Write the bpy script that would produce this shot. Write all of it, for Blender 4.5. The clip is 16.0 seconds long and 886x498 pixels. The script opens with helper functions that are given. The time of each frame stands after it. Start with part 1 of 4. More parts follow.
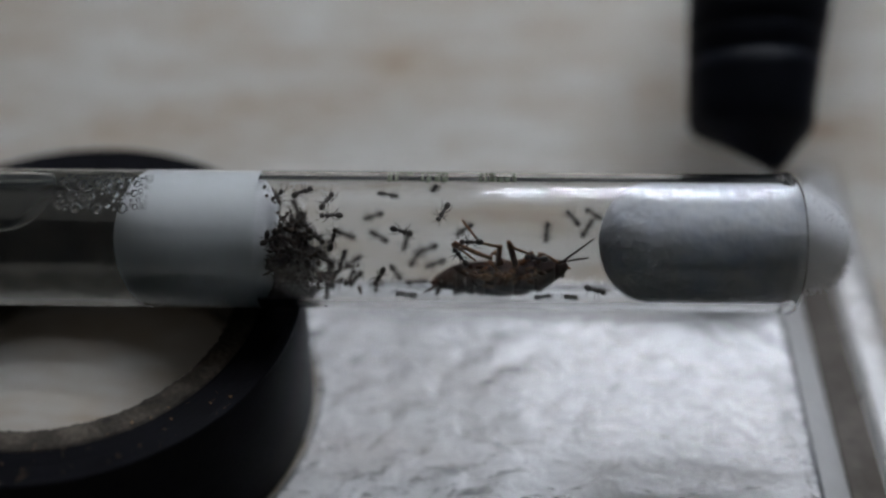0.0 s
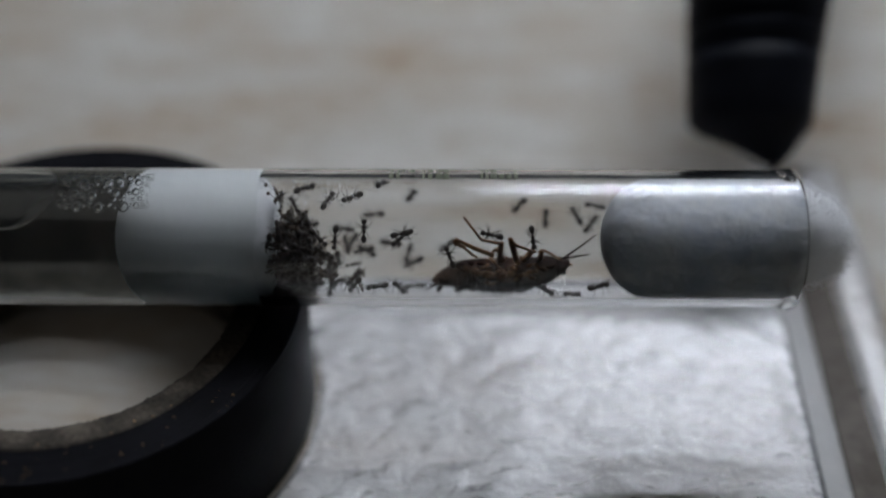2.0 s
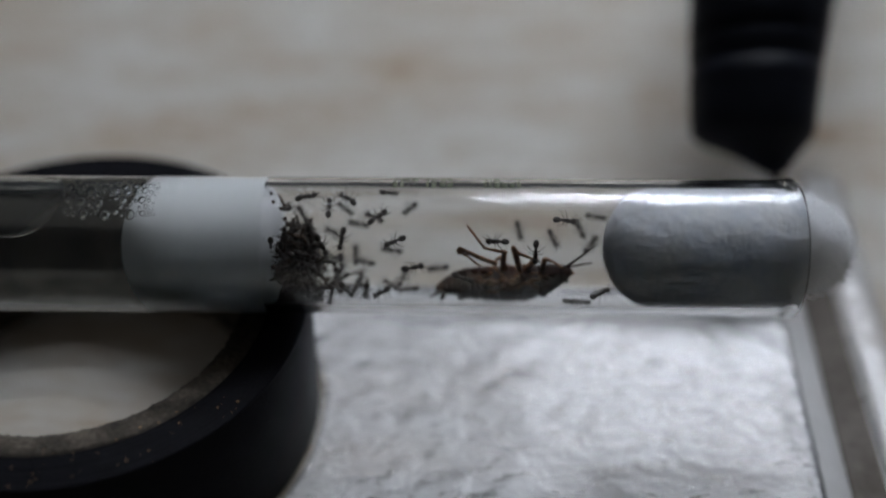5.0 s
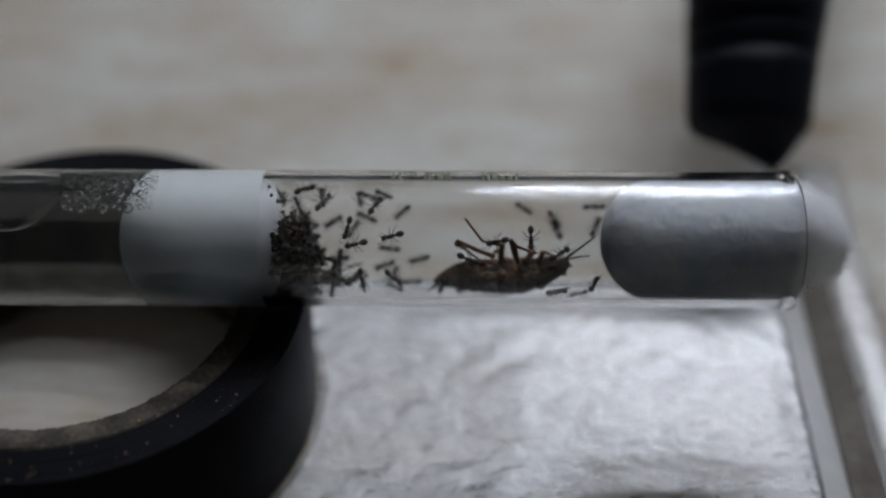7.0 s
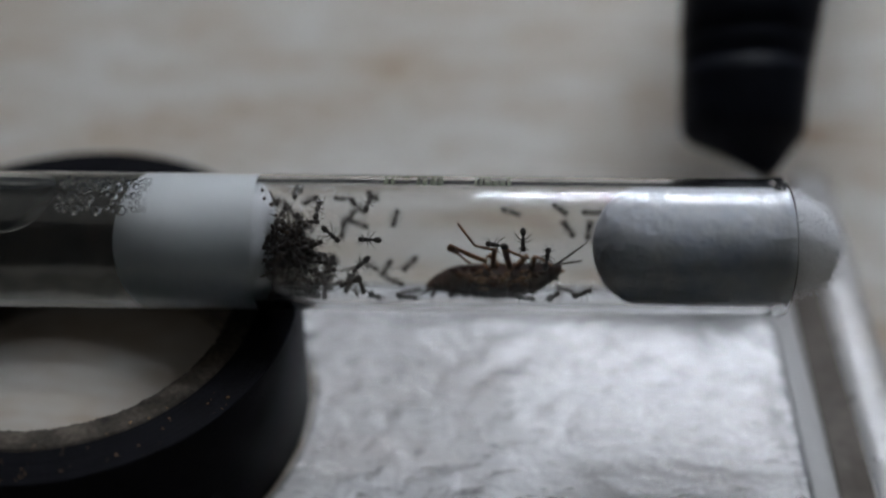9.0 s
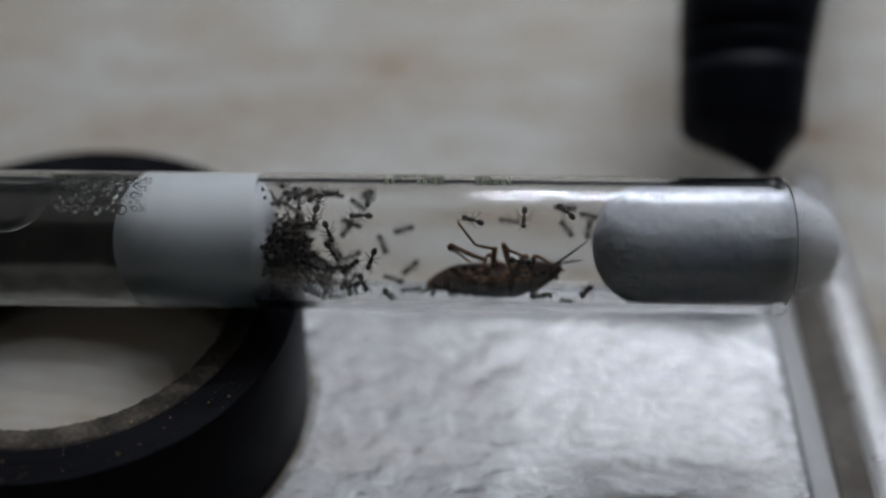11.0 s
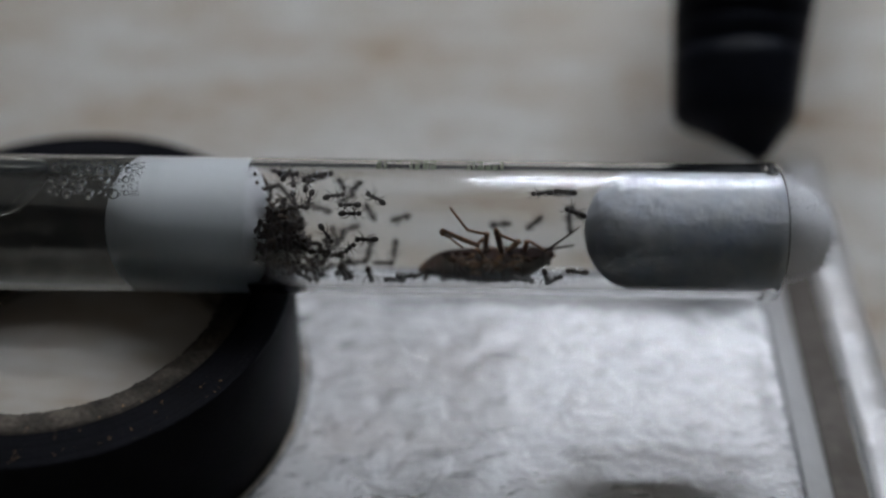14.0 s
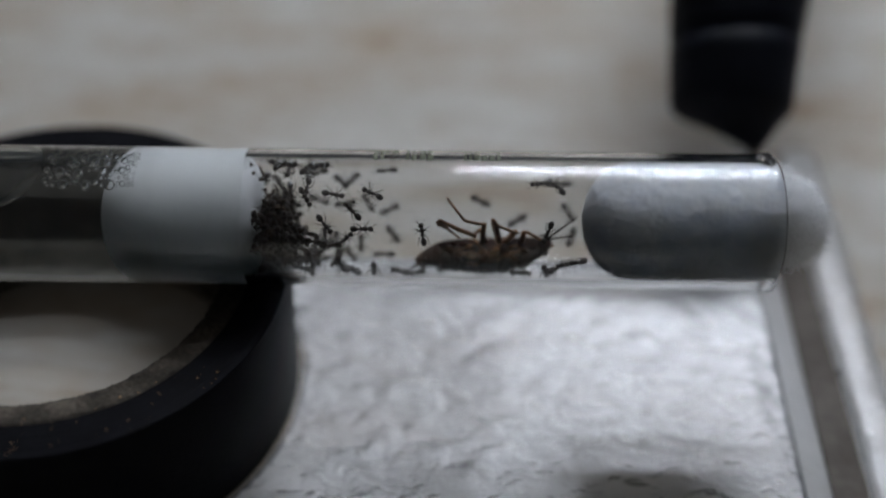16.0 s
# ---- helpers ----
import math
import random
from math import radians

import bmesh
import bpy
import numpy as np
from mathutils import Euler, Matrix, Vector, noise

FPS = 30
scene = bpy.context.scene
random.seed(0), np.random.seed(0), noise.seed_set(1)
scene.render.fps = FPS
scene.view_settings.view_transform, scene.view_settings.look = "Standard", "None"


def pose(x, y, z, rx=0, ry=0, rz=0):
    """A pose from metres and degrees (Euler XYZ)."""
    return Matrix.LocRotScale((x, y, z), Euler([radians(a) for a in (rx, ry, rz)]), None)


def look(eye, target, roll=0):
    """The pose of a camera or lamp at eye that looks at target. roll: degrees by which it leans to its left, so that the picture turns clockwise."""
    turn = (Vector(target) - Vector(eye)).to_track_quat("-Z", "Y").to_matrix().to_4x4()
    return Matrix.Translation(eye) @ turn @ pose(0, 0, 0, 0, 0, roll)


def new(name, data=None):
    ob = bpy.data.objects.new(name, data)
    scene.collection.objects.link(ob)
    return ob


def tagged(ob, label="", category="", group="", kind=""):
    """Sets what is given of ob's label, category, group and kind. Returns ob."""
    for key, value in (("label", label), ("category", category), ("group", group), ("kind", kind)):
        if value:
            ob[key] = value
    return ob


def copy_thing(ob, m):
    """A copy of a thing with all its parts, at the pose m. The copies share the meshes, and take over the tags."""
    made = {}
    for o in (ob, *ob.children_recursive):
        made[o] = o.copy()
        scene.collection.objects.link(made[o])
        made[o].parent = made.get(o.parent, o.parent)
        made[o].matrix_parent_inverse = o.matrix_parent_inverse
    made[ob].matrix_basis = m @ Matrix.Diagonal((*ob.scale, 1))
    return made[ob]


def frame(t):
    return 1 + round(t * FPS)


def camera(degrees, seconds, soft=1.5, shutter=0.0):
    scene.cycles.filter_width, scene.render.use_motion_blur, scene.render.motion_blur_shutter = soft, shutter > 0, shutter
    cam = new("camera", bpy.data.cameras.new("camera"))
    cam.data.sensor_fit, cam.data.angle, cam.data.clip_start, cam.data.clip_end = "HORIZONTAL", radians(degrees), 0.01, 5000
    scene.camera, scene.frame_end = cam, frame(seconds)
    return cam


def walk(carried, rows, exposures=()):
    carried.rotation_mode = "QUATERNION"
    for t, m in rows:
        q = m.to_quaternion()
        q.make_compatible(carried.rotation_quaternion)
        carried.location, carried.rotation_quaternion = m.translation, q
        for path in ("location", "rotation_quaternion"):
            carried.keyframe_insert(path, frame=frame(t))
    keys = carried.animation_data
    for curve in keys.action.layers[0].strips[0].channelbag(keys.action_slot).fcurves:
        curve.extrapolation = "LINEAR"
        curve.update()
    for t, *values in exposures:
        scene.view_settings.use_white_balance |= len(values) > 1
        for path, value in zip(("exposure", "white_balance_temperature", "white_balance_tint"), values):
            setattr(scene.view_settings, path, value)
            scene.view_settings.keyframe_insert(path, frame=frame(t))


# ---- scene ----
K = 0.001  # the scene is written in millimetres


def mm(x, y, z, rx=0, ry=0, rz=0):
    """A pose from millimetres and degrees."""
    return pose(x * K, y * K, z * K, rx, ry, rz)


# ---- camera ----
cam = camera(36, 16.0, soft=2.3)
cam.data.dof.use_dof = True
cam.data.dof.focus_distance = 0.154
cam.data.dof.aperture_fstop = 6.2
walk(cam, [
    (0, mm(0.487, -119.322, 130.879, 48.620, 0.490, 1.324)),
    (0.5, mm(-0.239, -119.232, 130.641, 48.287, 0.460, 1.183)),
    (1, mm(0.382, -119.532, 130.647, 48.364, 0.651, 1.182)),
    (1.5, mm(0.763, -119.278, 130.548, 48.288, 0.640, 1.177)),
    (2, mm(-0.060, -119.455, 130.919, 48.520, 0.591, 1.047)),
    (2.5, mm(0.161, -119.144, 131.185, 48.774, 0.742, 1.080)),
    (3, mm(0.187, -119.294, 131.040, 48.809, 0.872, 1.042)),
    (3.5, mm(-0.399, -119.502, 130.970, 48.748, 0.660, 0.995)),
    (4, mm(0.138, -120.035, 131.273, 48.786, 0.778, 1.151)),
    (4.2, mm(0.002, -120.277, 131.716, 48.772, 0.638, 1.111)),
    (6.3, mm(-0.113, -120.243, 131.812, 48.961, 0.563, 1.474)),
    (6.5, mm(-0.646, -120.401, 132.281, 48.750, 0.634, 1.395)),
    (7, mm(-0.404, -120.540, 131.860, 48.571, 0.526, 1.007)),
    (7.5, mm(0.406, -120.775, 132.103, 48.683, 0.491, 1.172)),
    (8, mm(-0.082, -121.194, 132.338, 49.095, 0.398, 1.078)),
    (8.5, mm(-0.159, -120.769, 132.394, 48.780, 0.339, 1.127)),
    (9, mm(0.156, -120.886, 131.945, 48.822, 0.152, 1.181)),
    (9.2, mm(-0.023, -121.049, 132.437, 49.056, 0.205, 1.231)),
    (11.5, mm(-0.299, -120.833, 132.126, 48.354, 0.015, 1.015)),
    (12, mm(-0.073, -120.634, 131.993, 48.022, -0.024, 1.001)),
    (12.5, mm(0.096, -121.052, 131.888, 48.208, -0.049, 0.943)),
    (13, mm(0.350, -120.760, 132.087, 48.287, -0.059, 1.143)),
    (13.5, mm(0.246, -120.641, 132.191, 48.345, -0.122, 1.214)),
    (14, mm(0.252, -120.871, 132.295, 48.063, -0.132, 1.057)),
    (14.5, mm(0.204, -120.936, 132.405, 48.116, -0.062, 1.014)),
    (15, mm(0.161, -120.969, 132.118, 47.956, -0.101, 0.905)),
    (15.5, mm(-0.198, -120.617, 131.750, 47.701, 0.016, 0.867)),
    (16, mm(-0.192, -120.689, 132.113, 47.672, -0.276, 0.801)),
], exposures=[(0, 0.0), (16, 0.0)])

# ---- world and light ----
scene.cycles.caustics_refractive = scene.cycles.caustics_reflective = False   # the clear glass casts no shadow, so its bent light is not added a second time
AXIS_Z, OUTER, INNER = 27.0, 8.0, 7.0   # the tube's axis height and its radii

world = bpy.data.worlds.new("world")
scene.world = world
world.use_nodes = True
world.node_tree.nodes["Background"].inputs[0].default_value = (0.55, 0.62, 0.72, 1)
world.node_tree.nodes["Background"].inputs[1].default_value = 0.05


def area_lamp(name, eye, target, wide, high, watts, colour):
    data = bpy.data.lights.new(name, "AREA")
    data.shape, data.size, data.size_y, data.energy, data.color = "RECTANGLE", wide, high, watts, colour
    ob = new(name, data)
    ob.matrix_world = look(eye, target)
    return ob


# an unseen dim fill light, added below the ceiling to lift the darks; the work lamp with its three bright bars is built
# with the things
area_lamp("ambient_fill", (-0.2, 0.3, 1.55), (0, 0, 0), 1.6, 1.6, 1.0, (1.0, 0.97, 0.93))


# ---- materials ----
def mat(name, colours, rough=0.5, metal=0.0, grain=800.0, blotch=60.0, bump=0.0, bump_scale=None, stretch=(1, 1, 1),
        specular=0.5, transmission=0.0, ior=1.45, subsurface=0.0, coat=0.0, rough_var=0.1, bump_depth=0.0002, warp=0.0, deep=0.0012):
    """A node material: blotches and grain between the colours, varied roughness, fine relief."""
    m = bpy.data.materials.new(name)
    m.use_nodes = True
    t = m.node_tree
    b = t.nodes["Principled BSDF"]
    b.inputs["Metallic"].default_value = metal
    b.inputs["IOR"].default_value = ior
    b.inputs["Specular IOR Level"].default_value = specular
    b.inputs["Transmission Weight"].default_value = transmission
    b.inputs["Coat Weight"].default_value = coat
    if subsurface:
        b.inputs["Subsurface Weight"].default_value = subsurface
        b.inputs["Subsurface Radius"].default_value = (1, 1, 1)
        b.inputs["Subsurface Scale"].default_value = deep
    co = t.nodes.new("ShaderNodeTexCoord")
    mp = t.nodes.new("ShaderNodeMapping")
    mp.inputs["Scale"].default_value = stretch
    t.links.new(co.outputs["Object"], mp.inputs["Vector"])

    def tex(scale, detail=4.0, twist=0.0):
        n = t.nodes.new("ShaderNodeTexNoise")
        n.inputs["Distortion"].default_value = twist
        n.inputs["Scale"].default_value, n.inputs["Detail"].default_value = scale, detail
        t.links.new(mp.outputs["Vector"], n.inputs["Vector"])
        return n
    big, small = tex(blotch), tex(grain, 6.0)
    mix = t.nodes.new("ShaderNodeMath")
    mix.operation = "MULTIPLY_ADD"
    mix.inputs[1].default_value = 0.4
    t.links.new(small.outputs["Fac"], mix.inputs[0])
    half = t.nodes.new("ShaderNodeMath")
    half.operation = "MULTIPLY"
    half.inputs[1].default_value = 0.6
    t.links.new(big.outputs["Fac"], half.inputs[0])
    t.links.new(half.outputs[0], mix.inputs[2])
    ramp = t.nodes.new("ShaderNodeValToRGB")
    steps = len(colours)
    while len(ramp.color_ramp.elements) < steps:
        ramp.color_ramp.elements.new(0.5)
    for i, c in enumerate(colours):
        ramp.color_ramp.elements[i].position = 0.33 + 0.34 * i / max(1, steps - 1)
        ramp.color_ramp.elements[i].color = (*c, 1)
    t.links.new(mix.outputs[0], ramp.inputs["Fac"])
    t.links.new(ramp.outputs["Color"], b.inputs["Base Color"])
    rr = t.nodes.new("ShaderNodeMapRange")
    rr.inputs["To Min"].default_value, rr.inputs["To Max"].default_value = max(0, rough - rough_var), min(1, rough + rough_var)
    t.links.new(small.outputs["Fac"], rr.inputs["Value"])
    t.links.new(rr.outputs["Result"], b.inputs["Roughness"])
    if bump:
        bp = t.nodes.new("ShaderNodeBump")
        bp.inputs["Strength"].default_value, bp.inputs["Distance"].default_value = bump, bump_depth
        t.links.new((tex(bump_scale, 3.0, warp) if bump_scale else small).outputs["Fac"], bp.inputs["Height"])
        t.links.new(bp.outputs["Normal"], b.inputs["Normal"])
    return m


def glow(name, colour, strength):
    m = bpy.data.materials.new(name)
    m.use_nodes = True
    b = m.node_tree.nodes["Principled BSDF"]
    b.inputs["Base Color"].default_value = (0.8, 0.8, 0.8, 1)
    b.inputs["Emission Color"].default_value = (*colour, 1)
    b.inputs["Emission Strength"].default_value = strength
    return m


def clear(name, colour, ior, rough=0.0, pure=1.0):
    m = bpy.data.materials.new(name)
    m.use_nodes = True
    b = m.node_tree.nodes["Principled BSDF"]
    b.inputs["Base Color"].default_value = (*colour, 1)
    b.inputs["Transmission Weight"].default_value = pure
    b.inputs["Roughness"].default_value = rough
    b.inputs["IOR"].default_value = ior
    return m


WOOD = mat("pale_wood", [(0.38, 0.275, 0.182), (0.50, 0.44, 0.362), (0.565, 0.535, 0.48), (0.67, 0.645, 0.592)], rough=0.6, grain=420, blotch=85,
           stretch=(0.45, 1.3, 1), bump=0.15, specular=0.12)
PAINT = mat("wall_paint", [(0.18, 0.18, 0.182), (0.24, 0.24, 0.243)], rough=0.9, grain=60, blotch=2, bump=0.1)
LED = glow("led_bar", (0.855, 0.92, 1.037), 97.0)
ENAMEL = mat("grey_enamel", [(0.3, 0.3, 0.31), (0.36, 0.36, 0.37)], rough=0.5, grain=500, blotch=40, bump=0.1)
GLASS = clear("tube_glass", (0.98, 0.985, 0.985), 1.47, 0.02)
WATER = clear("water", (0.90, 0.93, 0.90), 1.33, 0.03, 0.985)
FOAM = clear("foam_skin", (0.98, 0.99, 0.99), 1.33, 0.0)
PLASTIC = mat("wavy_plastic", [(0.86, 0.87, 0.88), (0.93, 0.93, 0.94)], rough=0.48, grain=900, blotch=90, transmission=0.82, ior=1.37,
              bump=0.85, bump_scale=270, bump_depth=0.0008, specular=0.2, rough_var=0.06, stretch=(0.8, 1.1, 1), warp=0.35)
RIM_PLASTIC = mat("rim_plastic", [(0.70, 0.70, 0.71), (0.86, 0.86, 0.87)], rough=0.3, grain=500, blotch=70, transmission=0.88, ior=1.38,
                  bump=0.8, bump_scale=130, bump_depth=0.0010)
FLANGE = mat("flange_plastic", [(0.52, 0.515, 0.51), (0.66, 0.655, 0.65)], rough=0.4, grain=500, blotch=70, transmission=0.6, ior=1.25, bump=0.6, bump_scale=130, bump_depth=0.0010)
COTTON = mat("cotton", [(0.76, 0.80, 0.87), (0.87, 0.895, 0.935), (0.95, 0.96, 0.975)], rough=0.95, grain=1300, blotch=330, bump=0.8, bump_scale=420, bump_depth=0.0009,
             specular=0.1, subsurface=0.75, deep=0.0075)
LOOSE_COTTON = mat("loose_cotton", [(0.88, 0.89, 0.905), (0.95, 0.955, 0.965)], rough=0.95, grain=1500, blotch=250, bump=0.3, bump_depth=0.0003,
             specular=0.05, subsurface=0.9, deep=0.006)
WET_COTTON = mat("wet_cotton", [(0.81, 0.83, 0.835), (0.90, 0.91, 0.915)], rough=0.6, grain=900, blotch=140, bump=0.25, bump_depth=0.0003,
                 specular=0.1, subsurface=1.0, deep=0.011)
VINYL = mat("black_vinyl", [(0.002, 0.002, 0.003), (0.006, 0.006, 0.009)], rough=0.6, grain=2500, blotch=300, bump=0.4, specular=0.1)
BOARD = mat("core_board", [(0.03, 0.024, 0.018), (0.08, 0.066, 0.051), (0.17, 0.14, 0.108)], rough=0.9, grain=1500, blotch=300, bump=0.7, bump_depth=0.0004)
SPECK = mat("orange_grit", [(0.30, 0.14, 0.05), (0.55, 0.34, 0.17)], rough=0.6, grain=2000)
SMOKY = mat("smoky_plastic", [(0.09, 0.075, 0.061), (0.15, 0.128, 0.108), (0.23, 0.20, 0.175)], rough=0.6, specular=0.12, grain=500, blotch=90, bump=0.8, bump_scale=140, bump_depth=0.0006)
RUBBER = mat("black_rubber", [(0.004, 0.005, 0.008), (0.011, 0.013, 0.021)], rough=0.6, grain=500, blotch=80, bump=0.2, specular=0.14)
ANT = mat("ant_shell", [(0.019, 0.014, 0.011), (0.05, 0.036, 0.026)], rough=0.32, grain=4000, blotch=900, bump=0.2, bump_depth=0.00004)
ANT_LEG = mat("ant_leg", [(0.02, 0.014, 0.010), (0.05, 0.034, 0.022)], rough=0.45, grain=4000, blotch=900)
SHELL = mat("brown_shell", [(0.009, 0.0036, 0.0022), (0.02, 0.0075, 0.0036), (0.055, 0.019, 0.007)], rough=0.6, specular=0.08, grain=1800, blotch=350, bump=0.4, bump_depth=0.0001)
AMBER = mat("amber_limb", [(0.09, 0.036, 0.012), (0.20, 0.085, 0.028), (0.33, 0.155, 0.06)], rough=0.4, grain=2000, blotch=500, bump=0.2, bump_depth=0.00006,
            subsurface=0.6, deep=0.0006)
BELLY = mat("belly_skin", [(0.03, 0.011, 0.004), (0.075, 0.028, 0.009), (0.13, 0.052, 0.017)], rough=0.6, specular=0.05, grain=1800, blotch=500, bump=0.4, bump_depth=0.0001)
DIRT = mat("dark_litter", [(0.025, 0.016, 0.011), (0.055, 0.035, 0.022), (0.09, 0.057, 0.036)], rough=0.8, grain=3000, blotch=700, bump=0.5)
PRINT = mat("green_print", [(0.07, 0.085, 0.05), (0.14, 0.16, 0.10)], rough=0.6, grain=3000, blotch=900)

# ---- mesh helpers ----
BASE = {}


def thing(name, at, label, category, group="", kind=""):
    ob = new(name)
    ob.location = Vector(at) * K
    ob.empty_display_size = 0.002
    BASE[ob.name] = Vector(at)
    return tagged(ob, label, category, group, kind)


def part(name, bm, material, parent, label="", smooth=True):
    """One mesh object of bm, whose places are millimetres of the world, under a thing or a part."""
    base = BASE.get(parent.name, Vector()) if parent else Vector()
    me = bpy.data.meshes.new(name)
    for v in bm.verts:
        v.co = (v.co - base) * K
    if smooth:
        for fc in bm.faces:
            fc.smooth = True
    bm.to_mesh(me)
    bm.free()
    me.materials.append(material)
    ob = new(name, me)
    if parent:
        ob.parent = parent
        BASE[ob.name] = base
    return tagged(ob, label)


def grid_skin(bm, rings, cap=True, flip=False):
    """Skin closed rings of points, end to end."""
    loops = [[bm.verts.new(p) for p in ring] for ring in rings]
    n = len(loops[0])
    for a, b in zip(loops, loops[1:]):
        for i in range(n):
            q = (a[i], a[(i + 1) % n], b[(i + 1) % n], b[i])
            bm.faces.new(q[::-1] if flip else q)
    if cap:
        bm.faces.new(loops[0] if flip else loops[0][::-1])
        bm.faces.new(loops[-1][::-1] if flip else loops[-1])
    return bm


def spin(profile, axis, centre=(0, 0, 0), segs=48, closed=False, bm=None, wob=None):
    """Turn (radius, way) pairs round the x or z axis through centre. closed: the last ring joins the first."""
    bm = bm or bmesh.new()
    c = Vector(centre)
    rings = []
    for r, w in profile:
        ring = []
        for i in range(segs):
            a = 2 * math.pi * i / segs
            rr = r + (wob(a, w, r) if wob else 0)
            if axis == "x":
                ring.append(c + Vector((w, rr * math.sin(a), rr * math.cos(a))))
            else:
                ring.append(c + Vector((rr * math.cos(a), rr * math.sin(a), w)))
        rings.append(ring)
    if closed:
        rings.append(rings[0])
        grid_skin(bm, rings, cap=False)
        bmesh.ops.remove_doubles(bm, verts=bm.verts, dist=1e-5)
    else:
        grid_skin(bm, rings)
    bmesh.ops.recalc_face_normals(bm, faces=bm.faces)
    return bm


def sweep(points, radii, segs=8, bm=None):
    """A round limb along points."""
    bm = bm or bmesh.new()
    pts = [Vector(p) for p in points]
    rings = []
    for i, p in enumerate(pts):
        d = (pts[min(i + 1, len(pts) - 1)] - pts[max(i - 1, 0)]).normalized()
        u = d.orthogonal().normalized() if i == 0 else (u - d * u.dot(d)).normalized()
        v = d.cross(u)
        r = radii[i] if isinstance(radii, (list, tuple)) else radii
        rings.append([p + (u * math.cos(2 * math.pi * k / segs) + v * math.sin(2 * math.pi * k / segs)) * r for k in range(segs)])
    grid_skin(bm, rings)
    return bm


def blob(centre, radii, turn=(0, 0, 0), segs=12, rough=0.0, seed=0, bm=None, freq=1.0):
    bm = bm or bmesh.new()
    m = Matrix.Translation(centre) @ Euler([radians(a) for a in turn]).to_matrix().to_4x4() @ Matrix.Diagonal((*radii, 1))
    made = bmesh.ops.create_uvsphere(bm, u_segments=segs, v_segments=max(4, segs * 2 // 3), radius=1, matrix=m)["verts"]
    if rough:
        c = Vector(centre)
        for v in made:
            d = v.co - c
            v.co = c + d * (1 + rough * noise.noise(v.co * freq + Vector((seed, seed * 2, 0))))
    return bm


def brick(lo, hi, bevel=0.0, bm=None):
    bm = bm or bmesh.new()
    lo, hi = Vector(lo), Vector(hi)
    made = bmesh.ops.create_cube(bm, size=1, matrix=Matrix.Translation((lo + hi) / 2) @ Matrix.Diagonal((*(hi - lo), 1)))["verts"]
    if bevel:
        bmesh.ops.bevel(bm, geom=list({e for v in made for e in v.link_edges}), offset=bevel, segments=2, affect="EDGES", profile=0.6)
    return bm


# ---- the room ----
def build_room():
    for name, lo, hi in (("wall_north", (-1800, 1500, -750), (1800, 1580, 1700)), ("wall_south", (-1800, -1580, -750), (1800, -1500, 1700)),
                         ("wall_east", (1800, -1580, -750), (1880, 1580, 1700)), ("wall_west", (-1880, -1580, -750), (-1800, 1580, 1700)),
                         ("floor", (-1880, -1580, -830), (1880, 1580, -750)), ("ceiling", (-1880, -1580, 1700), (1880, 1580, 1780))):
        tagged(part(name, brick(lo, hi), PAINT, None, smooth=False), "plain grey painted " + name.split("_")[0] + " of the room", name.split("_")[0], kind="structure")


def build_table():
    table = thing("table", (0, 0, -750), "pale wood-grained table with brownish blotches", "table")
    part("tabletop", brick((-700, -385, -28), (700, 215, 0), 1.5), WOOD, table)
    for x in (-640, 640):
        for y in (-340, 170):
            part("leg", brick((x - 25, y - 25, -750), (x + 25, y + 25, -28), 2), WOOD, table, smooth=False)


# ---- roll of tape under the tube ----
def build_roll():
    cx, cy, top = -49.1, -1.5, 19.0
    roll = thing("tape_roll", (cx, cy, 0), "used roll of black electrical tape on its torn cardboard core", "tape roll")
    # wound tape: fine steps of the turns on both faces
    prof = [(24.3, 0.3)]
    turns = 14
    for i in range(turns + 1):
        r = 24.3 + 4.55 * i / turns
        prof += [(r, 0.0 + (0.05 if i % 2 else 0.0)), (r + 0.2, 0.05)]
    prof += [(29.0, 0.15), (29.17, 0.5), (29.17, 18.5), (29.0, 18.85)]
    for i in range(turns, -1, -1):
        r = 24.3 + 4.55 * i / turns
        prof += [(r + 0.2, 18.95), (r, 19.0 - (0.07 if i % 5 == 1 else 0.03 if i % 2 else 0.0))]
    prof += [(24.3, 18.7)]
    part("wound_tape", spin(prof, "z", (cx, cy, 0), 128, closed=True,
                            wob=lambda a, w, r: 0.10 * noise.noise(Vector((math.cos(a) * 3, math.sin(a) * 3, r * 0.7)))), VINYL, roll)

    def ragged(a, w, r):
        edge = max(0.0, 22.0 - r) / 1.2
        return edge * (0.16 * noise.noise(Vector((math.cos(a) * 9, math.sin(a) * 9, 1))) + 0.22 * noise.noise(Vector((math.cos(a) * 45, math.sin(a) * 45, 4))) + 0.26 * noise.noise(Vector((math.cos(a) * 130, math.sin(a) * 130, w * 2))))
    core = [(21.0, 0.1), (24.28, 0.1), (24.28, 18.75), (23.6, 18.95), (22.6, 18.85), (21.6, 18.95), (20.95, 18.6), (20.85, 14), (20.9, 6)]
    c = part("core", spin(core, "z", (cx, cy, 0), 512, closed=True, wob=ragged), BOARD, roll, "torn grey-brown cardboard core")
    rng = random.Random(5)
    for i in range(64):
        a, r = radians(rng.uniform(-112, -35)), rng.uniform(23.2, 28.6)
        s = 0.03 + 0.13 * rng.random() ** 2.5
        part("grit", blob((cx + r * math.cos(a), cy + r * math.sin(a), 19.0 + s * 0.3), (s, s * 1.3, s * 0.6), (0, 0, rng.uniform(0, 180)), 6, 0.3, i), SPECK, roll,
             "orange grain of grit")


